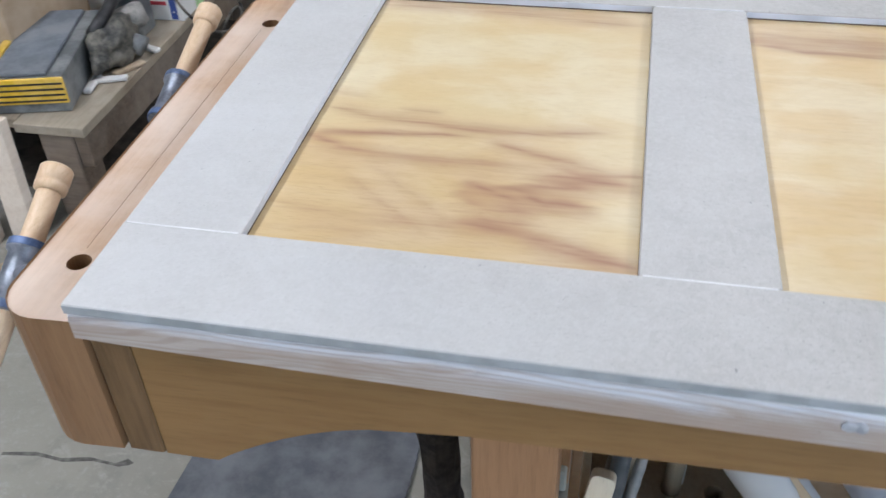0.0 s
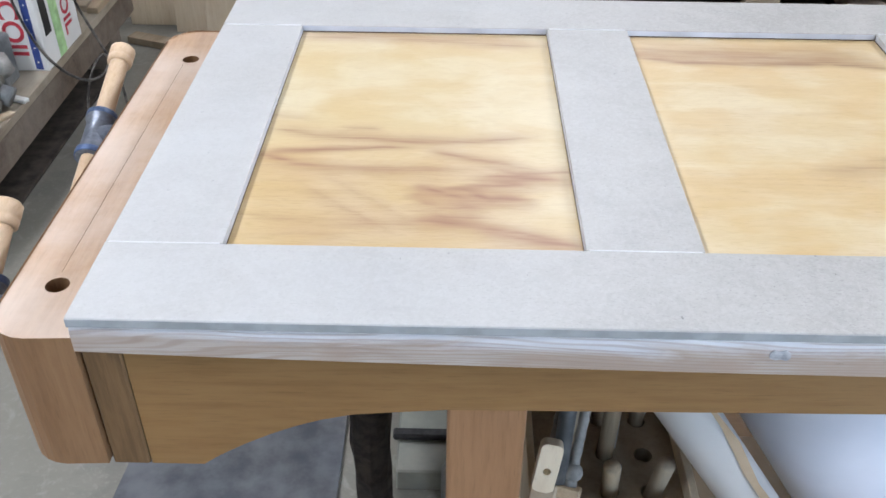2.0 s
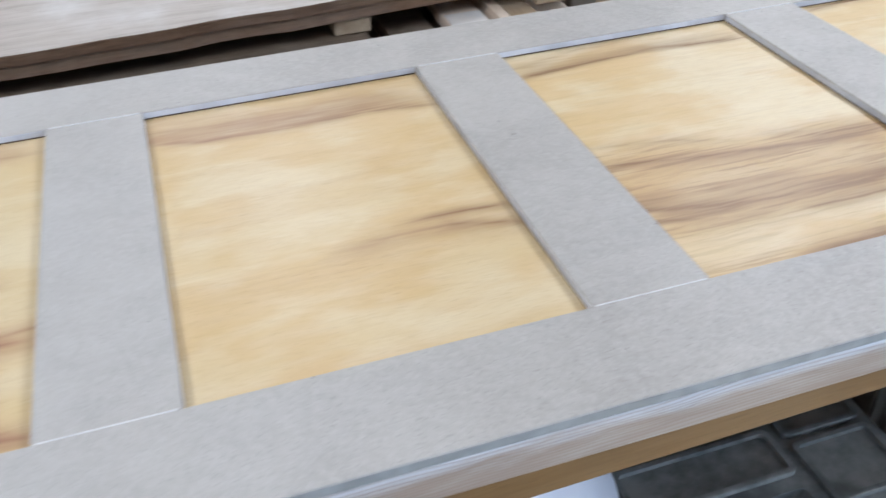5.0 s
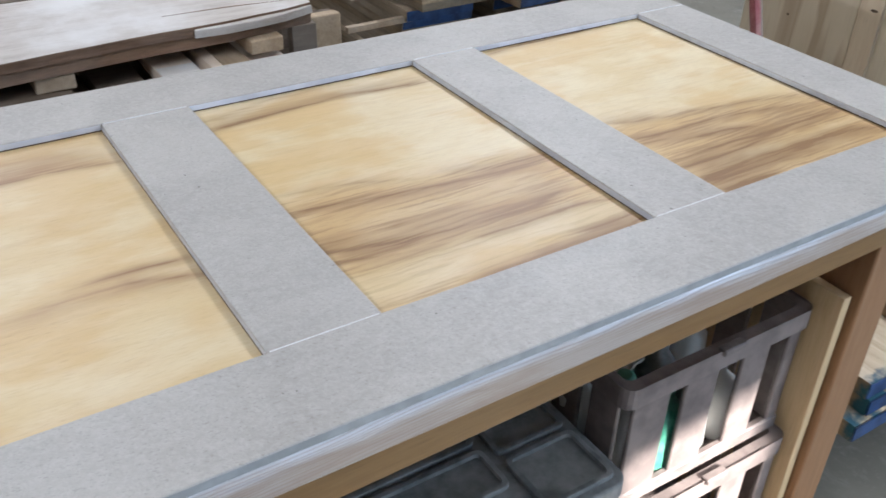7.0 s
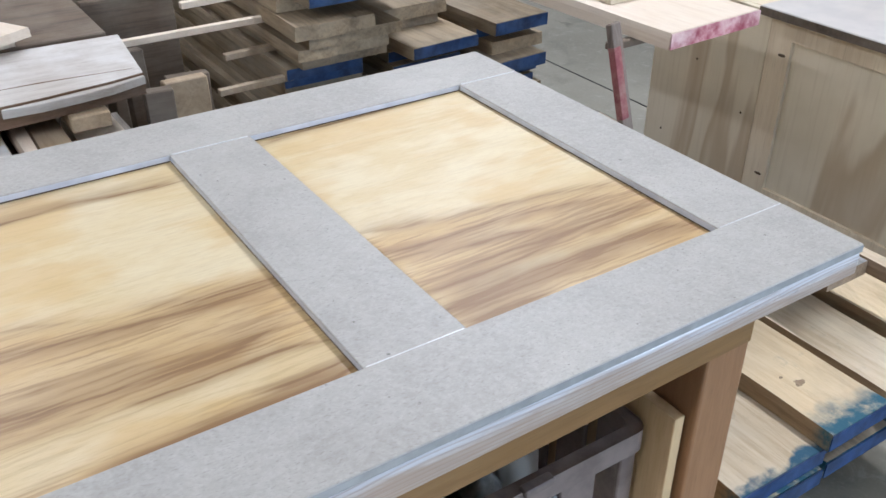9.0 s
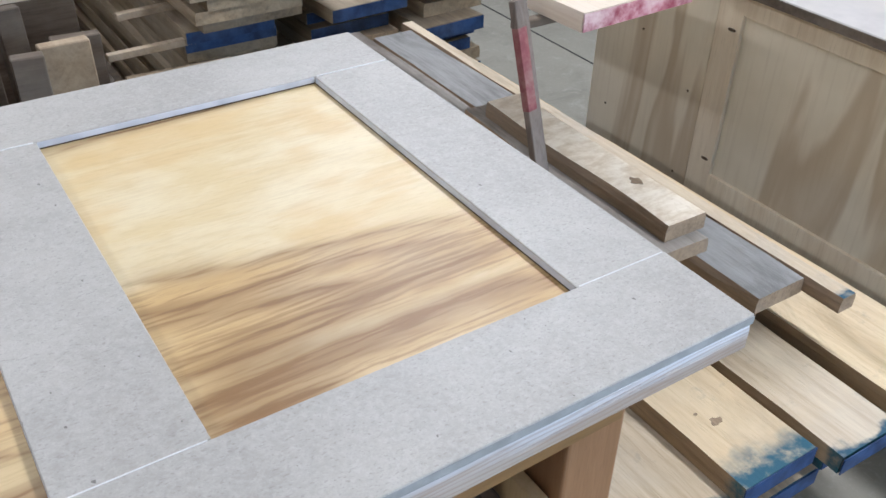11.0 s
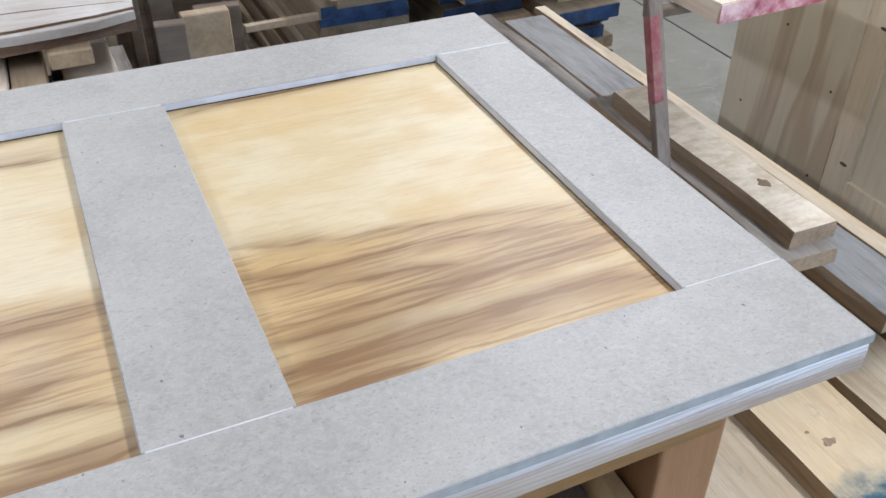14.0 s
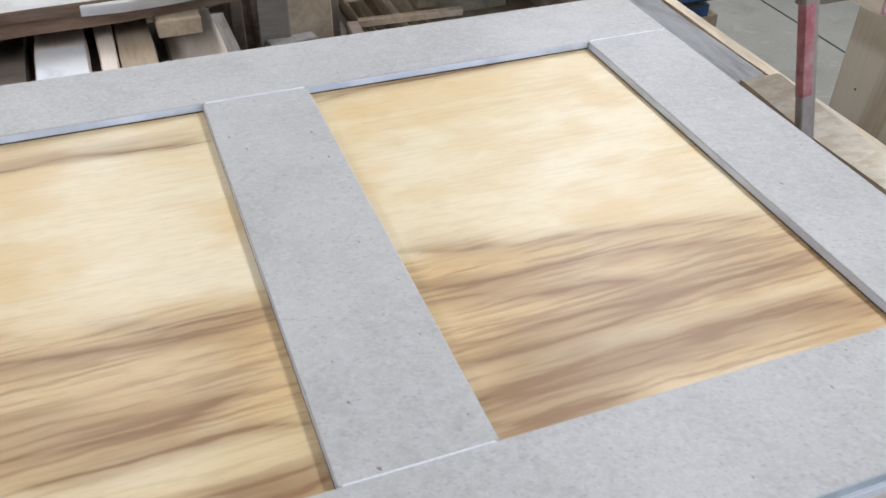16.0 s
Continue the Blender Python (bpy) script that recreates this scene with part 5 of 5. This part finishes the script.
bag = tagged(mesh_object("plastic_bag", lump(-1.06, 2.56, LZ + 0.082, 0.12, 0.10, 0.080, 8, 0.35), plain("cloudy_plastic_bag", (0.46, 0.50, 0.52), 0.35, 0, 0.2, 12, 0.3), True), "cloudy crumpled plastic bag on the low bench", "bag")
for k in range(3):
    o = tagged(mesh_object("wood_strip", box(-0.02, 0.02, 0, 0.32, 0, 0.022, 0.002), OFFCUT), "short wooden strip on the low bench", "strip", "strips on the bench")
    o.matrix_world = pose(-0.925 - 0.048 * k, 2.40 + 0.02 * k, LZ + 0.0005, 0, 0, 2 * k)

# plywood sheets leaning on a rail behind
for k, (x0, x1, yb, lean) in enumerate(((-1.36, -1.03, 3.10, 6), (-1.03, -0.835, 3.02, 6), (-0.82, -0.69, 2.95, 6.5), (-0.68, -0.10, 2.90, 7), (-0.08, 0.55, 2.98, 6), (0.56, 1.02, 2.92, 6), (1.03, 1.36, 2.84, 7), (1.38, 1.62, 2.80, 6), (1.63, 1.80, 2.76, 6), (1.81, 2.05, 2.90, 6))):
    o = tagged(mesh_object("plywood_sheet", box(0, x1 - x0, 0, 0.018, 0, 1.9 - 0.1 * (k % 3), 0.001), PLYWALL), "dusty plywood sheet leaning upright against the wall behind", "plywood sheet", "leaning sheets")
    o.matrix_world = pose(x0, yb, FLOOR + 0.003, -lean, 0, 0)
part_wall = setting("wall_partition", box(-1.7, 2.6, 3.36, 3.44, FLOOR, 2.6, 0), WALLPAINT, "low workshop partition behind the stored sheets")
floor_strip = tagged(mesh_object("wood_offcut", box(0, 0.34, -0.03, 0.03, 0, 0.03, 0.002), OFFCUT), "offcut lying on the floor by the sheets", "offcut")
floor_strip.matrix_world = pose(-0.98, 2.86, FLOOR + 0.001, 0, 0, -20)

# ---- the live-edge slab on its pile ----
slab = thing("live_edge_slab", "dusty grey live-edge slab with dark bark edge on stored wood", "slab")
front = [(0.010, 1.300)] + [(0.010 + 1.60 * s / 22, 1.300 + 0.095 * (s / 22) ** 1.5 + 0.012 * noise.noise(Vector((s * 0.45, 2.2, 0)))) for s in range(1, 22)] + [(1.612, 1.405)]
back = [(1.640, 1.685), (1.2, 1.70), (0.6, 1.71), (0.03, 1.70)]
SZ = 0.750
sides(part("slab_top", prism(front + back, [], SZ - 0.022, SZ, 0.003), SLABTOP, slab, "grey dusty sawn face"), BARK)
under = [(px, py + 0.006 + 0.008 * noise.noise(Vector((px * 7, 1, 5)))) for px, py in front] + [(1.632, 1.684), (1.2, 1.695), (0.6, 1.705), (0.035, 1.695)]
part("bark_edge", prism(under, [], SZ - 0.050, SZ - 0.0225), BARK, slab, "dark brown bark edge")
wane = [(px, py - 0.004 - 0.013 * math.sin(math.pi * min(1, max(0, (px - 1.30) / 0.33)))) for px, py in front if px > 1.27]
wane = wane + [(px, py + 0.004) for px, py in reversed([f for f in front if f[0] > 1.27])]
part("wane", prism(wane, [], SZ - 0.024, SZ - 0.006, 0.003), SLABTOP, slab, "split pale wane along the edge")
crack = [(1.28, 1.46), (1.42, 1.455), (1.60, 1.438), (1.42, 1.459)]
part("crack", prism(crack, [], SZ - 0.0015, SZ + 0.0006), BARK, slab, "dark drying crack")
for k, (x0, x1, y0, y1) in enumerate(((0.02, 1.05, 1.27, 1.62), (0.10, 1.10, 1.225, 1.66))):
    o = tagged(mesh_object("dark_board", box(x0, x1, y0, y1, 0.632 - 0.052 * k, 0.664 - 0.052 * k, 0.003), DARKWOOD), "dark dusty board stored flat under the slab", "board", "boards under the slab")
    o2 = tagged(mesh_object("spacer", box(x0 + 0.1, x0 + 0.14, y0 + 0.02, y1, 0.6125 - 0.052 * k, 0.6315 - 0.052 * k, 0.001), OFFCUT), "thin spacer strip between stored boards", "spacer", "spacers under the slab")
    o3 = tagged(mesh_object("spacer", box(x1 - 0.14, x1 - 0.10, y0 + 0.02, y1, 0.6125 - 0.052 * k, 0.6315 - 0.052 * k, 0.001), OFFCUT), "thin spacer strip between stored boards", "spacer", "spacers under the slab")
for k, (x0, x1) in enumerate(((0.06, 0.20), (0.98, 1.06), (1.44, 1.52))):
    tagged(mesh_object("bearer", box(x0, x1, 1.36, 1.66, 0.665, 0.6995, 0.003), PLANED if k == 0 else OFFCUT), "short bearer block carrying the slab", "block", "bearers under the slab")
PILE = [
    (1.225, 1.315, 1.180, 1.62, 0.640, 0.664, PLANED, "short board, ragged end, whitened top,"), (1.330, 1.362, 1.230, 1.60, 0.640, 0.670, PLANED, "square pale stick"),
    (1.366, 1.430, 1.255, 1.66, 0.625, 0.664, OFFCUT, "brown offcut"), (1.455, 1.565, 1.330, 1.60, 0.572, 0.610, PLANED, "split pale offcut"),
    (1.10, 1.205, 1.30, 1.66, 0.610, 0.640, DARKWOOD, "dark offcut"), (1.23, 1.43, 1.22, 1.66, 0.585, 0.6245, DARKWOOD, "dark offcut"),
    (1.44, 1.60, 1.30, 1.66, 0.520, 0.5715, GREYWOOD, "grey offcut"), (1.10, 1.42, 1.24, 1.68, 0.545, 0.5845, OFFCUT, "brown offcut"),
    (0.08, 1.08, 1.24, 1.68, 0.490, 0.5575, DARKWOOD, "thick dark board"), (1.10, 1.60, 1.26, 1.68, 0.470, 0.5195, DARKWOOD, "thick dark board"),
]
for k, (x0, x1, y0, y1, z0, z1, mt, lb) in enumerate(PILE):
    o = board(lb + " in the pile under the slab", x0, x1, y0, y1, z0, z1, mt, 40 + k, "pile under the slab", name="offcut", wob=0.007, category="offcut")
    if k == 0:
        part("whitened_top", prism([(-0.043, 0.004), (-0.02, 0.020), (-0.005, 0.006), (0.02, 0.022), (0.043, 0.012), (0.041, 0.20), (-0.041, 0.20)], [], 0.0255, 0.027), CHALK, o, "whitened sawn face")
trestle = thing("pile_trestle", "dark wooden stand carrying the pile of boards", "trestle")
for x0 in (0.15, 0.85, 1.20, 1.50):
    part("post", box(x0, x0 + 0.08, 1.32, 1.40, FLOOR, 0.4005, 0.004), DARKWOOD, trestle)
    part("post", box(x0, x0 + 0.08, 1.56, 1.64, FLOOR, 0.4005, 0.004), DARKWOOD, trestle)
part("beam", box(0.05, 1.66, 1.31, 1.41, 0.401, 0.4695, 0.004), DARKWOOD, trestle)
part("beam", box(0.05, 1.66, 1.55, 1.65, 0.401, 0.4695, 0.004), DARKWOOD, trestle)
tagged(mesh_object("bearer", box(0.10, 1.06, 1.45, 1.53, 0.401, 0.4895, 0.003), DARKWOOD), "dark bearer under the thick board", "block", "bearers under the slab")

# short pieces standing between the slab and the lumber stack
# Mostly dark wood, whose tone stands in for the shade between these pieces.
STAND = [(1.665, 1.735, 1.62, 1.66, 0.60, DARKWOOD), (1.745, 1.860, 1.70, 1.74, 0.58, OFFCUT), (1.69, 1.80, 1.56, 1.60, 0.50, GREYWOOD), (1.875, 1.905, 1.60, 1.70, 0.48, DARKWOOD), (1.63, 1.66, 1.76, 1.86, 0.66, DARKWOOD), (1.70, 1.76, 1.86, 1.90, 0.62, DARKWOOD), (1.80, 1.92, 1.90, 1.94, 0.52, DARKWOOD), (1.66, 1.92, 2.10, 2.13, 0.70, DARKWOOD), (1.64, 1.90, 2.30, 2.33, 0.80, DARKWOOD)]
for k, (x0, x1, y0, y1, zt, mt) in enumerate(STAND):
    o = tagged(mesh_object("short_board", box(0, x1 - x0, 0, y1 - y0, 0, zt - FLOOR, 0.003), mt), "short dusty board standing on end beside the lumber stack", "board", "boards on end")
    o.matrix_world = pose(x0, y0, FLOOR + 0.004, -3 - k % 3, 0, 6 * (k % 3) - 6)
for k, (x0, z0, t) in enumerate(((1.93, 0.10, 0.36), (1.975, 0.05, 0.34), (2.02, 0.08, 0.30))):
    o = tagged(mesh_object("edge_board", box(-0.012, 0.012, 0, 1.5, 0, t, 0.002), DARKWOOD if k != 1 else GREYWOOD), "long dusty board stored on its edge", "board", "boards on edge")
    o.matrix_world = pose(x0, 1.78 + 0.05 * k, FLOOR + 0.002, 0, 4, 0)

# ---- the lumber stack with blue-sealed ends ----
rnd = random.Random(11)
COLS = [(2.105, 0.300, 1.760, 0.790, 0.0), (2.450, 0.275, 1.820, 0.640, 2.0), (2.745, 0.210, 1.745, 0.600, 2.5)]
for ci, (cx, cw, cy, top, yaw) in enumerate(COLS):
    z, k = FLOOR + 0.001, 0
    while z + 0.03 < top:
        t = rnd.choice((0.032, 0.036, 0.040))
        w = cw * rnd.uniform(0.78, 1.05)
        x0 = cx + rnd.uniform(-0.02, 0.03)
        y0 = cy + rnd.uniform(-0.10, 0.09)
        blue = rnd.random() < (0.5 if ci == 0 else 0.8)
        board("rough-sawn board with a blue-sealed end in the lumber stack" if blue else "rough-sawn board with a bare end in the lumber stack", x0, x0 + w, y0, y0 + 1.9, z, z + t, ROUGH, 100 + ci * 40 + k, "lumber stack", yaw + rnd.uniform(-1.2, 1.2), BLUE if blue else None)
        z += t + 0.0012
        k += 1
for k, (x0, x1, y0, z0, yaw) in enumerate(((1.66, 2.10, 1.915, 0.640, 0), (1.88, 2.10, 1.975, 0.700, 4), (1.90, 2.10, 1.80, 0.500, 2), (1.93, 2.10, 1.765, 0.440, -3), (1.96, 2.10, 1.90, 0.560, 5))):
    o = tagged(mesh_object("sticker", box(x0 - x1, 0.10, -0.010, 0.010, 0, 0.018, 0.0015), PLANED if k < 2 else OFFCUT), "thin drying sticker poking out of the lumber stack", "sticker", "stickers in the stack")
    o.matrix_world = pose(x1, y0, z0, 0, 0, yaw)

# ---- boards with blue ends beside the bench ----
LOW = [
    (2.300, 2.462, 0.108, 0.345, 0.381, PALE, 0.0), (2.095, 2.308, 0.117, 0.309, 0.3445, POPLAR, 0.0), (2.480, 2.625, 0.070, 0.340, 0.374, POPLAR, -1.0), (2.660, 2.860, 0.030, 0.345, 0.381, PALE, 0.5),
    (2.312, 2.490, 0.130, 0.308, 0.3435, ROUGH, 0.5), (2.100, 2.300, 0.108, 0.272, 0.3075, PALE, -0.5), (2.500, 2.690, 0.110, 0.303, 0.3385, ROUGH, 0.5), (2.710, 2.880, 0.060, 0.308, 0.3435, ROUGH, 0.0),
    (2.315, 2.500, 0.112, 0.271, 0.3065, ROUGH, 0.0), (2.058, 2.225, 0.098, 0.235, 0.2705, PALE, 0.3), (2.520, 2.680, 0.150, 0.266, 0.3015, ROUGH, -0.4), (2.720, 2.890, 0.100, 0.271, 0.3065, ROUGH, 0.4),
]
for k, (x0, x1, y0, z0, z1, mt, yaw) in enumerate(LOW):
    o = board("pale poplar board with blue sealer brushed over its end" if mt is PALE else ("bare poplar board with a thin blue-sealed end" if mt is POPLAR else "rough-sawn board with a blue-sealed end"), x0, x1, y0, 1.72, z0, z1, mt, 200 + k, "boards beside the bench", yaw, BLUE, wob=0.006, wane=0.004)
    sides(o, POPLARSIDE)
for k in range(2):
    for x0, x1 in ((2.08, 2.27), (2.30, 2.49), (2.52, 2.69), (2.72, 2.89)):
        zt = 0.232 - 0.037 * k
        board("rough-sawn board low in the pile", x0 + 0.006 * k, x1, 0.30 + 0.03 * k, 1.70, zt - 0.035, zt, ROUGH, 230 + 5 * k + int(x0 * 9), "boards beside the bench", 0, BLUE)
first = [o for o in scene.objects if o.get("label") == "pale poplar board with blue sealer brushed over its end"][0]
part("knot", prism([(-0.012 + 0.012 * math.cos(a * 0.5236) * (1 + 0.25 * math.sin(a * 2.1)), 0.118 + 0.008 * math.sin(a * 0.5236) * (1 + 0.3 * math.cos(a * 1.7))) for a in range(12)], [], 0.0340, 0.0364), BROWNSIDE, first, "dark knot")
part("knot", prism([(-0.030 + 0.004 * math.cos(a * 0.785), 0.146 + 0.003 * math.sin(a * 0.785)) for a in range(8)], [], 0.0340, 0.0364), BROWNSIDE, first, "small dark knot")
bear = thing("pallet", "wooden pallet carrying the boards beside the bench", "pallet")
for y0 in (0.32, 0.95, 1.52):
    part("bearer", box(2.06, 2.90, y0, y0 + 0.10, FLOOR, 0.058, 0.004), DARKWOOD, bear)
for k in range(4):
    part("deck_board", box(2.06 + 0.22 * k, 2.20 + 0.22 * k, 0.26, 1.66, 0.0585, 0.0800, 0.003), GREYWOOD, bear)
for k, y0 in enumerate((0.45, 1.40)):
    tagged(mesh_object("sticker", box(2.08, 2.88, y0, y0 + 0.05, 0.0805, 0.1595, 0.002), OFFCUT), "thick bearer under the boards", "sticker", "bearers under the boards")
# grey planks lying on top
tagged(mesh_object("sticker", box(2.42, 2.68, 0.60, 0.66, 0.3815, 0.4660, 0.002), OFFCUT), "thick bearer under the grey planks", "sticker", "bearers under the boards")
tagged(mesh_object("sticker", box(2.42, 2.68, 1.42, 1.48, 0.3815, 0.4660, 0.002), OFFCUT), "thick bearer under the grey planks", "sticker", "bearers under the boards")
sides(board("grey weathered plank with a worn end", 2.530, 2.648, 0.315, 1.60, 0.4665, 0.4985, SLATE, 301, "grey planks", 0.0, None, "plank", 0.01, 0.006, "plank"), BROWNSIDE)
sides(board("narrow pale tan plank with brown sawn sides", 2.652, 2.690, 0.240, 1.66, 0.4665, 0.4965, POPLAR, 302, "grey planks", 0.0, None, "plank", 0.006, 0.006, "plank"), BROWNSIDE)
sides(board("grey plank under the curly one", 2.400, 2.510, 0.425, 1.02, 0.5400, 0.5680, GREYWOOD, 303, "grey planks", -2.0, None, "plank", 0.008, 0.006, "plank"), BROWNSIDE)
tagged(mesh_object("spacer", box(2.42, 2.60, 0.62, 0.66, 0.4990, 0.5395, 0.002), OFFCUT), "block under the grey plank", "block", "bearers under the boards")
tagged(mesh_object("spacer", box(2.42, 2.60, 0.88, 0.92, 0.4990, 0.5395, 0.002), OFFCUT), "block under the grey plank", "block", "bearers under the boards")
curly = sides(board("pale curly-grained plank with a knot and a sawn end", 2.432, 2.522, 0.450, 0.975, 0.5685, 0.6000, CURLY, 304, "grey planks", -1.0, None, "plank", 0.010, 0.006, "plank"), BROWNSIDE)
part("knot", prism([(0.010 + 0.010 * math.cos(a * 0.5236) * (1 + 0.3 * math.sin(a * 2.3)), 0.135 + 0.013 * math.sin(a * 0.5236) * (1 + 0.3 * math.cos(a * 1.9))) for a in range(12)], [], 0.0300, 0.0324), BROWNSIDE, curly, "ragged brown knot")
board("weathered grey plank with a bark edge", 2.470, 2.525, 0.900, 1.66, 0.4665, 0.4990, GREYWOOD, 305, "grey planks", 0.0, None, "plank", 0.014, 0.008, "plank")

# ---- the board with a red end on its trestle ----
LEGDARK = wood("grey_brown_trestle_leg", (0.235, 0.185, 0.150), (0.110, 0.082, 0.066), "z", 1.6, 0.8, 0.6, 0.3, (0.30, 0.27, 0.25), None, 0.6, 0.1, stain=0.4)
tre = thing("trestle", "thin wooden trestle leg with a red paint stain", "trestle")
for a, b in (((2.322, 0.746, 0.909), (2.356, 0.610, 0.383)),):
    a, b = Vector(a), Vector(b)
    m = Matrix.Translation(b) @ (a - b).to_track_quat("Z", "X").to_matrix().to_4x4()
    L = (a - b).length
    bm = box(-0.0070, 0.0070, -0.0160, 0.0160, 0, L, 0.0015)
    bm.transform(m)
    leg = part("leg", bm, LEGDARK, tre, "thin grey leg")
    bm = box(-0.0074, 0.0074, -0.0164, 0.0060, L * 0.66, L * 0.92, 0.001)
    bm.transform(m)
    part("red_stain", bm, plain("dull_red_stain", (0.27, 0.075, 0.08), 0.7, 0, 0.3, 30, 0.8, (0.30, 0.22, 0.18)), leg, "red paint stain")
part("crosspiece", box(2.328, 2.640, 0.749, 0.769, 0.851, 0.8655, 0.002), DARKWOOD, tre)
tagged(mesh_object("bearer", box(2.34, 2.60, 2.06, 2.14, 0.792, 0.8655, 0.003), OFFCUT), "block carrying the far end of the red-ended board", "block")
redb = board("planed pale board with a red-painted end, on the trestle", 2.392, 2.655, 0.672, 2.15, 0.866, 0.898, PLANED, 320, "", 3.0, RED, "red_end_board", 0.0, 0.001)
pstack = thing("plywood_offcut", "small square plywood offcuts lying on the red-ended board", "plywood")
for k in range(2):
    part("ply", box(2.42 + 0.01 * k, 2.56, 0.86 + 0.01 * k, 1.14, 0.8985 + 0.0125 * k, 0.9105 + 0.0125 * k, 0.001), PLY if k == 0 else RED, pstack)

# ---- the pine cabinet ----
cab = thing("pine_cabinet", "unfinished pine plywood cabinet back with a face frame and pocket holes", "cabinet")
CX, CT = 3.100, 0.742
part("side_panel", box(CX, CX + 0.018, 0.976, 1.368, FLOOR, CT, 0.001), PLYBROWN, cab, "plain pine plywood panel with vertical grain")
fr = CX - 0.002
st = part("stile", box(fr, CX + 0.021, 0.902, 0.974, FLOOR + 0.06, CT, 0.001), PLY, cab, "frame stile with pocket holes")
for hz in (0.642, 0.305, 0.06):
    part("pocket_hole", prism([(a * 2.0, b * 0.55) for a, b in round_rect(-0.0055, 0.0055, -0.007, 0.007, 0.005, 4)], [], 0, 0.0008, m=pose(fr - 0.0006, 0.925, hz, 90, 0, -90)), HOLE, st, "dark pocket hole")
part("stile", box(fr, CX + 0.021, -0.40, -0.33, FLOOR + 0.06, CT, 0.001), PLY, cab)
part("rail", box(fr, CX + 0.021, -0.329, 0.904, 0.682, CT, 0.001), PLY, cab, "top rail")
part("rail", box(fr, CX + 0.021, -0.329, 0.904, 0.195, 0.268, 0.001), PLY, cab, "middle rail")
part("rail", box(fr, CX + 0.021, -0.329, 0.904, FLOOR + 0.06, 0.00, 0.001), PLY, cab, "bottom rail")
part("back_panel", box(CX + 0.008, CX + 0.028, -0.3285, 0.9015, 0.001, 0.681, 0), PLYBROWN, cab, "plywood panel with brown grain")
part("carcass", box(CX + 0.0285, CX + 0.55, -0.40, 1.368, FLOOR, CT - 0.002, 0.002), PLY, cab)
part("top_edge", box(CX - 0.0465, CX - 0.0452, -0.45, 0.985, CT + 0.001, CT + 0.021, 0), DARKWOOD, cab, "dark raw edge of the top")
part("cabinet_top", box(CX - 0.045, CX + 0.60, -0.45, 0.985, CT + 0.0005, CT + 0.024, 0.003, 2), CABTOP, cab, "grey slab top")
for k, (py, pz) in enumerate(((1.02, 0.70), (1.02, 0.45), (1.30, 0.30), (1.33, 0.62), (1.02, 0.22), (1.20, 0.55))):
    part("screw_hole", turned([(0, 0.0035), (1, 0.0035)], (CX - 0.0008, py, pz), (CX + 0.001, py, pz), 10), HOLE, cab)

# pale offcuts lying on the back of the slab
for k, (x0, x1, y0, y1, z, yaw) in enumerate(((1.285, 1.420, 1.70, 1.86, 0.752, 14), (1.10, 1.30, 1.72, 1.98, 0.752, -6), (1.34, 1.46, 1.66, 1.78, 0.776, 30))):
    o = board("pale offcut lying on the back of the slab", x0, x1, y0, y1, z, z + 0.022, PLANED, 400 + k, "offcuts on the slab", yaw, None, "offcut", 0.0, 0.004, "offcut")
shelf_back = tagged(mesh_object("stored_board", box(0.9, 1.62, 1.715, 2.30, 0.700, 0.7505, 0.003), DARKWOOD), "dark stored board behind the slab", "board")
rear = thing("rear_trestle", "dark wooden stand carrying the stored board", "trestle")
for px in (0.95, 1.50):
    part("post", box(px, px + 0.07, 1.80, 1.87, FLOOR, 0.6995, 0.003), DARKWOOD, rear)
    part("post", box(px, px + 0.07, 2.18, 2.25, FLOOR, 0.6995, 0.003), DARKWOOD, rear)
